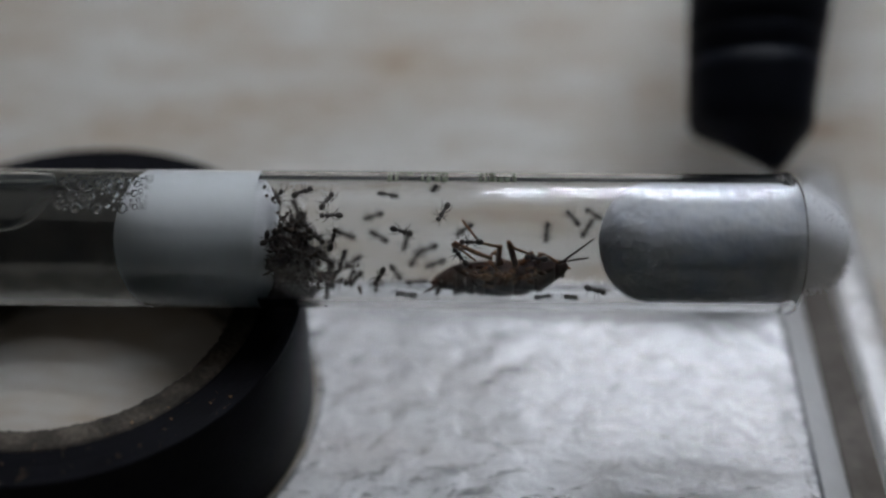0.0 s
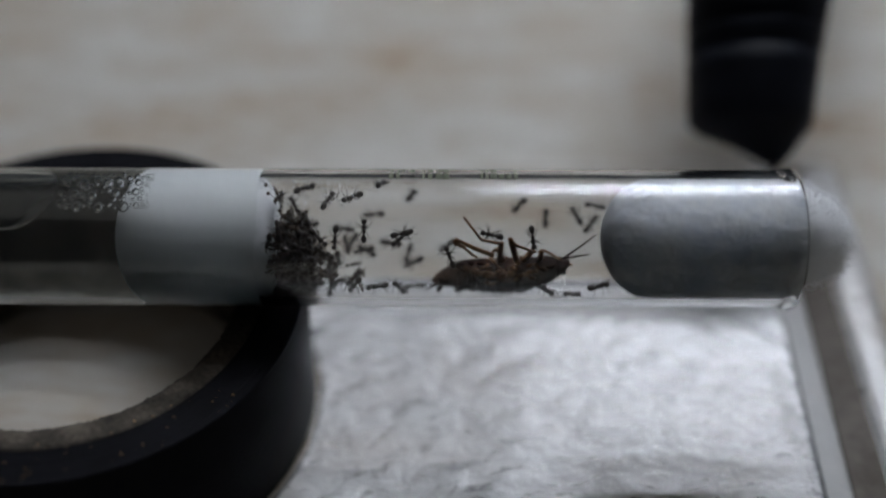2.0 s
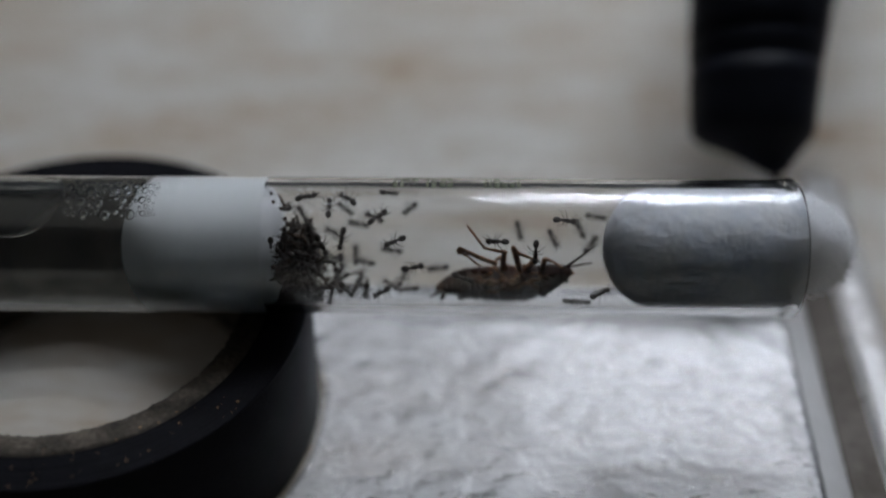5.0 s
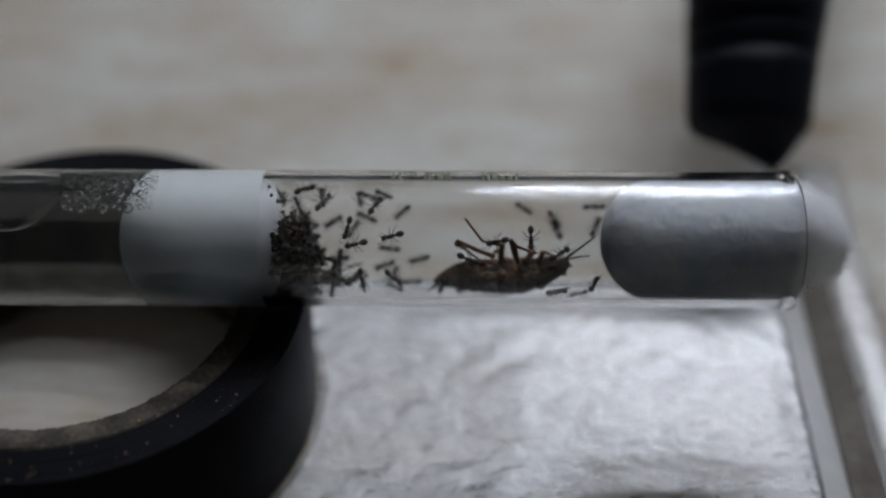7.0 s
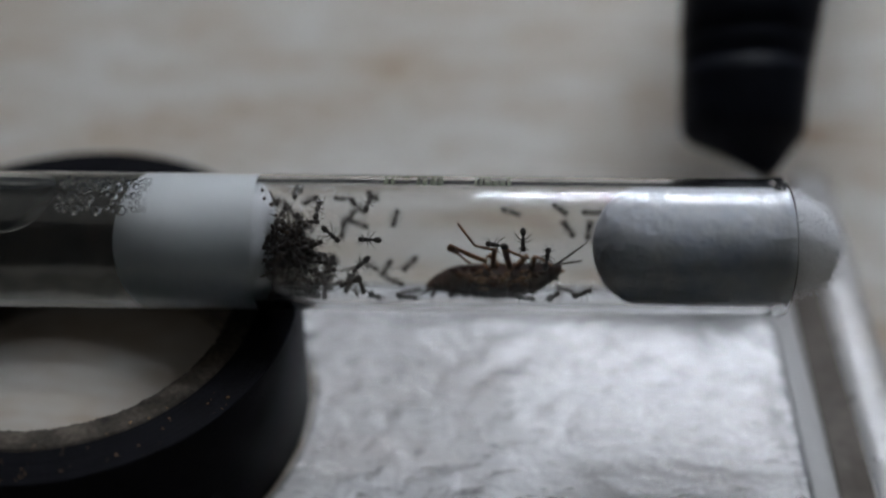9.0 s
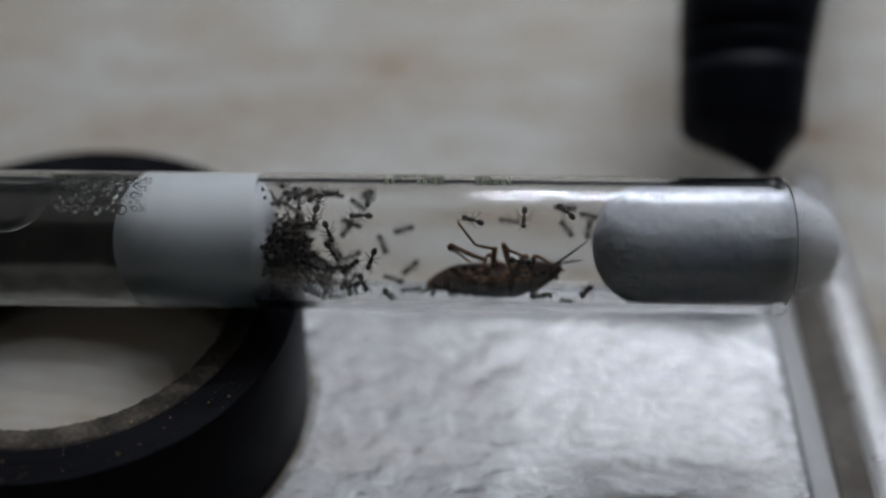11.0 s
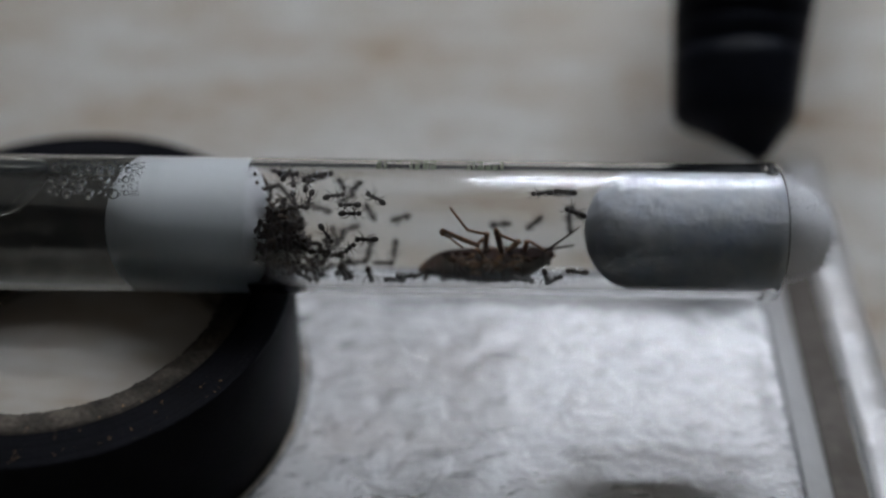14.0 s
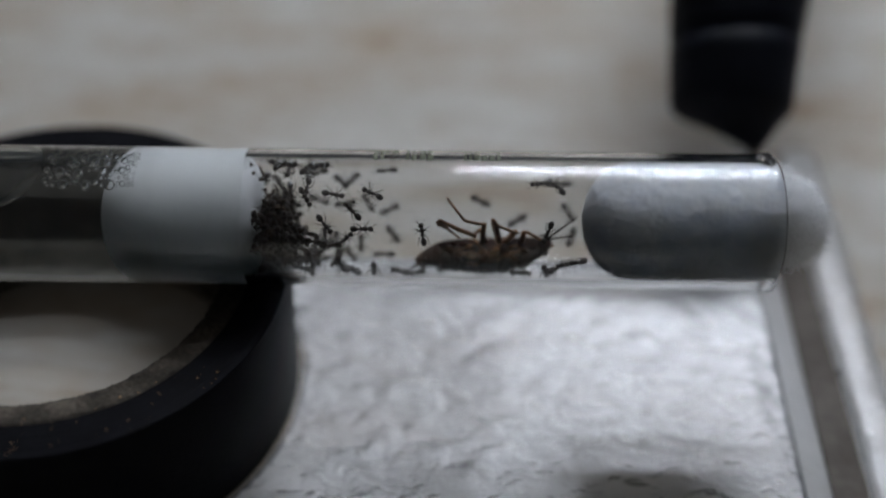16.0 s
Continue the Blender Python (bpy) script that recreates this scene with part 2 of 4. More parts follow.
# ---- test tube and what it holds ----
def build_tube():
    tube = thing("test_tube", (-48.8, 0, 19), "clear glass test tube lying across the tape roll", "test tube")
    end, start = 36.6, -112.0
    prof = [(INNER, end), (INNER + 0.25, end + 0.45), (7.6, end + 0.6), (8.05, end + 0.35), (8.25, end - 0.2), (8.15, end - 0.9), (OUTER, end - 1.5), (OUTER, end - 1.6), (OUTER, end - 1.8), (OUTER, end - 3), (OUTER, 0), (OUTER, -50), (OUTER, start + 10), (OUTER, start + 8.3), (OUTER, start + 8)]
    for i in range(1, 9):
        a = radians(90 * i / 8)
        prof.append((max(0.01, OUTER * math.cos(a)), start + 8 - 8 * math.sin(a)))
    inside = []
    for i in range(0, 9):
        a = radians(90 * i / 8)
        inside.append((max(0.01, INNER * math.cos(a)), start + 8 - INNER * math.sin(a)))
    prof += inside[::-1] + [(INNER, start + 8.3), (INNER, start + 10), (INNER, -50), (INNER, 0), (INNER, end - 2), (INNER, end - 0.3), (INNER, end - 0.1)]
    g = part("glass_wall", spin(prof, "x", (0, 0, AXIS_Z), 96, closed=True), GLASS, tube)
    g.visible_shadow = False
    # faded green print, unreadable: short bars curved on the upper back
    rng = random.Random(11)
    for x0, n in ((-9.4, 9), (1.0, 6)):
        x = x0
        for i in range(n):
            w = rng.uniform(0.3, 0.75)
            for row in range(2):
                if rng.random() < 0.2:
                    continue
                a0 = 28 - 12 * row - rng.uniform(0, 1.0)
                bm = bmesh.new()
                ring = []
                for k in range(6):
                    a = radians(a0 - k * 1.75)
                    ring.append([Vector((xx, OUTER_PRINT * math.sin(a), AXIS_Z + OUTER_PRINT * math.cos(a))) for xx in (x, x + w)])
                vs = [[bm.verts.new((p.x, p.y, p.z)) for p in r] for r in ring]
                for a, b in zip(vs, vs[1:]):
                    bm.faces.new((a[0], a[1], b[1], b[0]))
                bmesh.ops.recalc_face_normals(bm, faces=bm.faces)
                for f in bm.faces:
                    if f.normal.z < 0:
                        f.normal_flip()
                bmesh.ops.solidify(bm, geom=bm.faces, thickness=0.02)
                part("print_bar", bm, PRINT, tube, "faded green print bar")
            x += w + rng.uniform(0.15, 0.4)
    # grains stuck to the glass by the wet plug
    for x, a in ((-23.3, -5), (-22.9, 6), (-21.9, 14), (-21.4, 24)):
        p = on_wall(x, a, 0, 0.15).translation / K
        part("grain", blob(p, (0.22, 0.22, 0.18), segs=7, rough=0.4, seed=x), DIRT, tube, "dark grain stuck to the glass")


OUTER_PRINT = 8.05


def on_wall(x, ang, heading, lift=0.0, radius=INNER):
    """The pose of a thing whose feet stand on the tube's inner wall: x along the tube, ang round it from the top towards -y,
    heading from +x towards growing ang; its up points to the tube's axis."""
    a, h = radians(ang), radians(heading)
    out = Vector((0, -math.sin(a), math.cos(a)))
    round_ = Vector((0, -math.cos(a), -math.sin(a)))
    fwd = Vector((1, 0, 0)) * math.cos(h) + round_ * math.sin(h)
    up = -out
    side = up.cross(fwd)
    p = Vector((x, 0, AXIS_Z)) + out * (radius - lift)
    m = Matrix((fwd, side, up)).transposed().to_4x4()
    m.translation = p * K
    return m


def build_water():
    water = thing("water", (-80, 0, 20), "clear water behind the cotton, with an air bubble and foam", "water")
    r = INNER + 0.06
    bm = bmesh.new()
    spin([(0.01, -111.0)] + [(r * math.sin(radians(a)), -104 - r * math.cos(radians(a))) for a in range(10, 91, 16)] + [(r, -103.8), (r, -100), (r, -60), (r, -36.0), (r, -27.6), (r, -25.4)] + [(r, -24.3), (6.7, -23.6), (5.9, -23.2), (4.5, -23.0), (0.01, -23.1)],
         "x", (0, 0, AXIS_Z), 64, bm=bm)
    body = part("water_body", bm, WATER, water)
    body.visible_shadow = False
    # long air bubble under the top of the wall, turned inside out
    bm = bmesh.new()
    rings = []
    stations = [-95 + 43.0 * i / 8 for i in range(9)] + [-51.2, -50.3, -49.5, -48.8, -48.2, -47.75, -47.45, -47.2, -47.05, -47.0]
    for x in stations:
        k = min(1.0, max(0.0, (x + 52.6) / 5.6))
        s = max(0.04, math.sqrt(max(0.0, 1 - k * k)))
        up = 6.78
        half = math.acos(4.55 / up) * s
        level = 4.55 + (up * math.cos(half) - 4.55) * 0.65
        ring = [Vector((x, up * math.sin(a), up * math.cos(a))) for a in (half * (2 * q / 15 - 1) for q in range(16))]
        y1, z1 = up * math.sin(half), up * math.cos(half)
        ring += [Vector((x, y1 * (1 - 2 * q / 17), z1 + (level - 0.12 - z1) * math.sin(math.pi * q / 17))) for q in range(1, 17)]
        for smooth_pass in range(2):
            ring = [(ring[q - 1] + ring[q] * 2 + ring[(q + 1) % 32]) / 4 for q in range(32)]
        rings.append([p + Vector((0, 0, AXIS_Z)) for p in ring])
    grid_skin(bm, rings)
    bmesh.ops.recalc_face_normals(bm, faces=bm.faces)
    bmesh.ops.reverse_faces(bm, faces=bm.faces)
    b = part("air_bubble", bm, FOAM, water, "long air bubble")
    b.visible_shadow = False
    rng = random.Random(2)
    placed = []
    for i in range(900):
        x = rng.uniform(-46.7, -36.0)
        ang = rng.choice((rng.gauss(-14, 4), rng.gauss(19, 1.5), rng.gauss(19, 1.5), rng.uniform(-24, 19)))
        s = rng.uniform(0.36, 0.68) if i < 300 else rng.uniform(0.14, 0.32)
        if x > -41.6:
            s = min(s, 0.44 * (7 - 6.9 * math.sin(math.acos(max(-1.0, min(1.0, 1 - (x + 41.0) / 6))))))
        if s < 0.1:
            continue
        p = on_wall(x, ang, 0, s + 0.14).translation / K
        if any((p - q).length < (s + w) * 1.01 for q, w in placed):
            continue
        placed.append((p, s))
        bm = blob(p, (s, s, s), segs=14)
        bmesh.ops.reverse_faces(bm, faces=bm.faces)
        q = part("foam_bubble", bm, FOAM, water)
        q.visible_shadow = False


def build_plugs():
    def fuzz(k, f):
        return lambda a, w, r: k * (noise.noise(Vector((w * f, math.cos(a) * 2, math.sin(a) * 2))) + 0.6 * noise.noise(Vector((w * f * 3, math.cos(a) * 6, math.sin(a) * 6)))) * min(1, r / 3)
    wet = thing("cotton_plug", (-32, 0, 20), "white wet cotton plug between water and ants", "cotton plug", "plugs in the tube")
    prof = []
    for i in range(13):
        a = radians(90 * i / 12)
        prof.append((max(0.02, 6.9 * math.sin(a)), -40.9 + 6.0 * (1 - math.cos(a))))
    prof += [(7.02, -34), (7.04, -32), (7.04, -29), (7.04, -27), (7.04, -26.2), (7.04, -25.7), (7.04, -25.2)]
    for i in range(1, 9):
        a = radians(90 * i / 8)
        prof.append((7.04 - 2.2 * (1 - math.cos(a)) ** 1.4, -24.9 + 2.1 * math.sin(a)))
    prof += [(4.6, -22.75), (2.5, -22.7), (0.02, -22.6)]
    bm = spin(prof, "x", (0, 0, AXIS_Z), 72, wob=fuzz(0.008, 0.7))
    for v in bm.verts:
        if v.co.x > -28:
            k = min(0.6, (v.co.x + 28) / 4.5)
            v.co.x += k * (1.0 * noise.noise(v.co * 0.3) + 0.5 * noise.noise(v.co * 1.1))
    part("cotton_body", bm, WET_COTTON, wet)
    rng = random.Random(14)
    for i in range(16):
        a, x = rng.uniform(-14, 16), rng.uniform(-22.4, -13)
        p = [on_wall(x + k * 0.25 * math.cos(i), a + k * 2.0 * math.sin(i), 0, 0.05 + 0.1 * (k % 2)).translation / K for k in range(4)]
        part("fibre", sweep(p, 0.02, 4), COTTON, wet, "stray white fibre")
    dry = thing("cotton_plug", (27, 0, 20), "white dry cotton plug stuffed into the tube's mouth", "cotton plug", "plugs in the tube")
    prof = []
    for i in range(15):
        a = radians(90 * i / 14)
        prof.append((max(0.02, 6.9 * math.sin(a)), 14.9 + 5.6 * (1 - math.cos(a))))
    prof += [(6.92, 24), (6.92, 28), (6.92, 32), (6.9, 36.2)]
    prof += [(6.6, 36.9), (5.6, 37.4), (3, 37.6), (0.02, 37.6)]
    part("cotton_body", spin(prof, "x", (0, 0, AXIS_Z), 72, wob=fuzz(0.04, 0.9)), COTTON, dry)
    # the tuft: one lumpy body that sags towards its end
    outline = [(0.02, 35.6), (5.0, 35.7), (5.8, 36.7), (5.85, 37.4), (5.65, 38.4), (5.35, 39.4), (4.9, 40.4), (4.3, 41.4), (3.5, 42.3), (2.4, 43.0), (1.2, 43.4), (0.02, 43.5)]

    def sag(x):
        return 0.9 - 0.14 * max(0.0, x - 36.8)
    bm = spin(outline, "x", (0, 0, AXIS_Z), 56, wob=lambda a, w, r: 0.5 * min(1, r / 3) * (noise.noise(Vector((w * 0.55, math.cos(a) * 1.6, math.sin(a) * 1.6))) + 0.5 * noise.noise(Vector((w * 1.5, math.cos(a) * 4, math.sin(a) * 4)))))
    for v in bm.verts:
        v.co.z += sag(v.co.x)
    part("cotton_tuft", bm, LOOSE_COTTON, dry, "loose tuft of cotton outside the mouth")
    # stray fibres round the tuft
    rng = random.Random(8)
    bm = bmesh.new()
    for i in range(2600):
        x = rng.uniform(37.0, 43.6)
        a = rng.uniform(0, 2 * math.pi)
        r = next(ra + (rb - ra) * (x - xa) / (xb - xa) if x <= xb else rb for (ra, xa), (rb, xb) in zip(outline[2:], outline[3:]) if x <= xb or xb > 43.4)
        d = Vector((0.25 + 0.5 * max(0.0, (x - 40) / 3.5), math.sin(a), math.cos(a))).normalized()
        p = Vector((x, r * math.sin(a), AXIS_Z + r * math.cos(a) + sag(x)))
        e = Vector((rng.gauss(0, 1), rng.gauss(0, 1), rng.gauss(0, 1))).normalized()
        q = p + e * rng.uniform(0.4, 1.2) + d * rng.uniform(0, 0.45)
        h = (p + q) / 2 + d * rng.uniform(0.05, 0.5)
        sweep((p - d * 0.5, p, h, q), 0.022, 3, bm)
    tagged(part("fuzz", bm, LOOSE_COTTON, dry, "hazy fuzz of stray cotton"), kind="stuff")


# ---- plastic tray on the table ----
def build_tray():
    tray = thing("plastic_tray", (15, 0, 0), "clear plastic tray with a wavy surface and raised rim", "tray")
    # wavy sheet
    bm = bmesh.new()
    nx, ny = 90, 90
    x1, y0, y1 = 42.4, -42.0, 18.0
    tops, lows = [], []
    for i in range(nx + 1):
        for j in range(ny + 1):
            y = y0 + (y1 - y0) * j / ny
            x0 = -49.1 + math.sqrt(max(0.0, 29.6 ** 2 - (y + 1.5) ** 2))
            x = x0 + (x1 - x0) * i / nx
            slope = min(1, (x - x0) / 26) ** 1.7 * min(1, (y1 - y) / 5)
            edge = min(1, max(0, min(x1 - x, y - y0)) / 4.5)
            z = 0.10 + 1.6 * slope * (0.75 + 0.25 * edge * edge * (3 - 2 * edge)) + edge * slope * (0.2 * noise.noise(Vector((x * 0.2, y * 0.3, 3))) + 0.06 * noise.noise(Vector((x * 0.5, y * 0.8, 7))))
            tops.append(bm.verts.new((x, y, z)))
    idx = lambda i, j: tops[i * (ny + 1) + j]
    for i in range(nx):
        for j in range(ny):
            bm.faces.new((idx(i, j), idx(i + 1, j), idx(i + 1, j + 1), idx(i, j + 1)))
    bmesh.ops.solidify(bm, geom=bm.faces, thickness=0.07)
    bmesh.ops.recalc_face_normals(bm, faces=bm.faces)
    sheet = part("wavy_sheet", bm, PLASTIC, tray)
    sheet.visible_shadow = False
    for nm, lo, hi, bv in (("flange", (42.2, -42, 0.05), (45.6, 46, 1.15), 0.3), ("rim_wall", (45.6, -42, 0.05), (50.0, 46, 1.0), 0.35), ("outer_lip", (50.0, -42, 0.05), (55.6, 46, 2.5), 1.2)):
        q = part(nm, brick(lo, hi, bv), SMOKY if nm == "rim_wall" else FLANGE if nm == "flange" else RIM_PLASTIC, tray, "smoky brown rim" if nm == "rim_wall" else "")
        q.visible_shadow = False


# ---- black foot of a bent arm behind the tube ----
def build_tool():
    tool = thing("arm_stand", (82, 176, 0), "black leaning arm with a tapered rubber tip on a stand", "stand")
    ahead, over = Vector((1, 0, 0)), Vector((0, -0.643, 0.766))

    def oval(rows, more=()):
        bm = bmesh.new()
        rings = [[Vector((x, y, z)) + (ahead * math.cos(a) + over * math.sin(a)) * r for a in (2 * math.pi * q / 48 for q in range(48))] for x, y, z, r in rows]
        grid_skin(bm, rings)
        bmesh.ops.recalc_face_normals(bm, faces=bm.faces)
        return bm
    # x, y, z and radius along the leaning axis
    tip = [(42.3, 32.2, 12.7, 0.96), (42.2, 32.4, 12.9, 1.44), (42.0, 33.0, 13.4, 2.40), (40.8, 34.7, 14.8, 5.12), (39.6, 36.0, 15.9, 7.85), (39.3, 36.5, 16.3, 8.42), (39.2, 37.0, 16.7, 8.74), (39.3, 38.9, 18.3, 8.92), (39.6, 42.0, 21.0, 9.19), (39.8, 43.7, 22.4, 9.36)]
    part("tip", oval(tip), RUBBER, tool)
    part("nib", blob(tip[0][:3], (0.9, 0.9, 0.9), segs=12, rough=0.2, seed=2), BOARD, tool, "brownish nib")
    arm = [(39.8, 43.7, 22.4, 9.36), (39.8, 43.8, 22.5, 9.28), (39.8, 44.1, 22.7, 9.29), (39.9, 44.3, 22.9, 9.41), (40.1, 45.9, 24.2, 9.63), (40.2, 46.4, 24.6, 9.71), (40.2, 46.5, 24.7, 9.63), (40.3, 46.9, 25.1, 9.64), (40.3, 47.0, 25.2, 9.76), (40.6, 49.1, 26.9, 9.98), (41.3, 53.6, 30.7, 10.43), (42.5, 60.2, 36.2, 10.99)]
    part("arm", oval(arm), RUBBER, tool)
    x, y, z, r = arm[-1]
    part("bent_tube", sweep([(x, y - 4, z - 3.4), (x, y, z), (x + 3, y + 12, z + 9), (x + 7, y + 28, z + 17), (x + 14, y + 52, z + 18), (x + 24, y + 78, z + 8), (82, 172, 24), (82, 176, 12), (82, 176, 4)],
                            [r * 0.9, r * 0.97, r * 0.9, r * 0.8, r * 0.75, r * 0.7, r * 0.7, r * 0.7, r * 0.7], 40), RUBBER, tool)
    part("base", spin([(0.1, 0), (30, 0), (32, 1), (32, 4), (30, 5), (0.1, 5)], "z", (82, 176, 0), 48), RUBBER, tool)


# ---- work lamp behind the table's middle ----
def build_lamp():
    lamp = thing("work_lamp", (190, 90, 0), "work lamp with three bright white bars on a stand", "lamp")
    far = 560.0
    for el, left, r in ((42.5, 16, 6.2), (51.5, 2, 6.0), (60.5, 10, 2.6)):
        y, z = far * math.cos(radians(el)), AXIS_Z + far * math.sin(radians(el))
        part("light_bar", sweep([(left, y, z), (left + 3, y, z), (242, y, z), (245, y, z)], [r * 0.5, r, r, r * 0.5], 14), LED, lamp, "bright white bar")
    ya, za, yb, zb = far * math.cos(radians(43)), far * math.sin(radians(43)), far * math.cos(radians(70)), far * math.sin(radians(70))
    n = Vector((0, zb - za, ya - yb)).normalized() * 34
    part("back_plate", sweep([(122, ya + n.y, AXIS_Z + za + n.z), (122, yb + n.y, AXIS_Z + zb + n.z)], 9, 12), ENAMEL, lamp)
    for el in (42.5, 51.5, 60.5):
        y, z = far * math.cos(radians(el)), AXIS_Z + far * math.sin(radians(el))
        part("bracket", sweep([(122, y + 4, z + 4), (122, y + n.y * 0.5, z + n.z * 0.5), (122, y + n.y, z + n.z)], 4, 8), ENAMEL, lamp)
    part("post", sweep([(122, (ya + yb) / 2 + n.y, AXIS_Z + (za + zb) / 2 + n.z), (120, 330, 560), (170, 210, 480), (190, 96, 330), (190, 90, 250), (190, 90, 6)], 9, 16), ENAMEL, lamp)
    part("base", spin([(0.1, 0), (50, 0), (52, 2), (52, 6), (49, 8), (0.1, 8)], "z", (190, 90, 0), 48), ENAMEL, lamp)


# ---- the dead insect ----
def build_carcass():
    bug = thing("dead_insect", (3, -1.7, 20.6), "dead dark brown insect lying on its back, amber legs folded up", "insect")
    Y = -1.7
    # half length of the body's section, its height and its half thickness
    spine = [(-4.5, 21.75, 0.4), (-3.3, 22.3, 1.05), (-1.6, 22.75, 1.66), (0.4, 22.72, 1.98), (3.0, 22.6, 2.1), (5.7, 22.8, 2.02), (8.0, 23.3, 1.72), (9.9, 24.1, 1.15), (10.9, 24.5, 0.65), (11.3, 24.76, 0.33)]

    def at(w):
        """Height and half thickness of the body at x = w."""
        for (xa, za, ra), (xb, zb, rb) in zip(spine, spine[1:]):
            if w <= xb:
                k = (w - xa) / (xb - xa)
                return za + (zb - za) * k, ra + (rb - ra) * k
        return spine[-1][1], spine[-1][2]

    def segment(name, xa, xb, mat_, label="", segs=28, swell=1.0, n=6, lip=0.1):
        bm = bmesh.new()
        rings = []
        for i in range(n + 1):
            k = i / n
            x = xa + (xb - xa) * k
            z, r = at(x)
            r *= swell * (1 - lip * (2 * k - 1) ** 6)
            ring = []
            for q in range(segs):
                a = 2 * math.pi * q / segs
                c, sn = math.cos(a), math.sin(a)
                flat = 0.82 if sn > 0 else 1.0
                bumpy = 1 + 0.08 * noise.noise(Vector((x * 2, c * 2, sn * 2))) + 0.10 * noise.noise(Vector((x * 5, c * 5, sn * 5)))
                ring.append(Vector((x, Y + 1.12 * r * c * bumpy, z + r * sn * flat * bumpy)))
            rings.append(ring)
        grid_skin(bm, rings)
        bmesh.ops.recalc_face_normals(bm, faces=bm.faces)
        return part(name, bm, mat_, bug, label)
    edges = [-4.4, -3.5, -2.6, -1.6, -0.5, 0.6, 1.7, 2.8]
    for a, b in zip(edges, edges[1:]):
        segment("abdomen_ring", a, b + 0.18, SHELL, swell=1.0)
    segment("thorax", 2.7, 5.2, SHELL, "dark brown thorax", swell=1.04)
    segment("thorax", 5.0, 7.6, SHELL, "dark brown thorax", swell=1.06)
    segment("pronotum", 7.4, 10.0, SHELL, swell=1.1)
    segment("head", 9.7, 11.35, SHELL, "dark head", swell=1.15, lip=0.3)
    for dy in (-0.75, 0.75):
        part("eye", blob((10.7, Y + dy, 23.9), (0.34, 0.26, 0.4), segs=10), ANT, bug)
    # plates of the underside, which faces up
    for x, w in ((2.2, 0.9), (4.2, 1.0), (6.2, 1.0)):
        z, r = at(x)
        part("belly_plate", blob((x, Y, z + r * 0.62), (w * 1.15, r * 0.95, 0.30), segs=16, rough=0.35, seed=x), BELLY, bug, "amber-brown belly plate")
    part("mouthpart", sweep([(11.0, Y - 0.1, 24.3), (11.5, Y - 0.15, 24.6), (11.7, Y - 0.2, 24.4)], [0.22, 0.15, 0.06], 6), AMBER, bug)
    part("antenna", sweep([(10.2, -1.9, 25.4), (10.8, -2.0, 25.9), (12.3, -2.3, 27.7), (14.0, -2.4, 29.6)], [0.15, 0.13, 0.11, 0.06], 6), SHELL, bug)
    part("antenna", sweep([(10.5, -1.3, 24.9), (11.4, -1.2, 25.1), (12.5, -1.1, 25.3), (13.7, -1.1, 25.5)], [0.14, 0.12, 0.10, 0.07], 6), SHELL, bug)
    part("cercus", sweep([(-3.7, -2.4, 22.3), (-4.5, -2.6, 21.6), (-5.4, -2.8, 21.0)], [0.30, 0.22, 0.05], 7), SHELL, bug)
    part("cercus", sweep([(-3.5, -2.6, 21.8), (-3.8, -2.7, 21.0), (-4.0, -2.8, 20.6)], [0.34, 0.30, 0.12], 7), SHELL, bug)
    # legs: thigh, shin, foot
    for thick, L in ((0.68, [(2.5, -2.2, 26.3), (0.4, -2.4, 27.5), (-1.8, -2.6, 29.1), (-1.4, -2.6, 28.4), (0.2, -2.4, 26.5), (0.7, -2.4, 26.1)]),
                     (0.8, [(3.2, -2.4, 25.6), (3.4, -2.7, 28.6), (2.9, -2.7, 28.6), (1.1, -2.8, 29.2), (-0.7, -2.9, 32.2), (-0.9, -2.9, 32.6)]),
                     (0.95, [(5.2, -2.6, 25.8), (4.5, -3.0, 29.1), (4.3, -3.0, 29.6), (5.0, -3.0, 28.6), (6.9, -2.9, 27.6), (7.5, -2.9, 27.4)]),
                     (0.9, [(6.0, -1.2, 24.5), (7.0, -1.2, 26.1), (7.3, -1.2, 26.3), (6.6, -1.4, 25.6), (5.6, -2.6, 25.8), (5.3, -3.0, 25.5)]),
                     (0.8, [(3.7, -0.9, 24.3), (3.0, -0.9, 26.2), (2.5, -1.1, 25.9), (2.2, -2.0, 25.6), (3.0, -3.0, 25.4), (3.6, -3.3, 25.0)]),
                     (0.8, [(7.9, -1.4, 24.9), (8.1, -1.4, 26.3), (8.3, -1.4, 26.4), (9.2, -1.7, 26.1), (10.0, -1.9, 25.6), (10.6, -2.0, 25.3)])):
        up = part("leg", sweep(L[:3], [0.36 * thick, 0.40 * thick, 0.25 * thick], 9), AMBER, bug, "amber folded leg")
        part("shin", sweep(L[2:5], [0.24 * thick, 0.19 * thick, 0.14], 8), AMBER, up)
        part("foot", sweep(L[4:], [0.13, 0.08], 6), AMBER, up)
    # dried scraps, ragged edges and joints
    rng = random.Random(31)
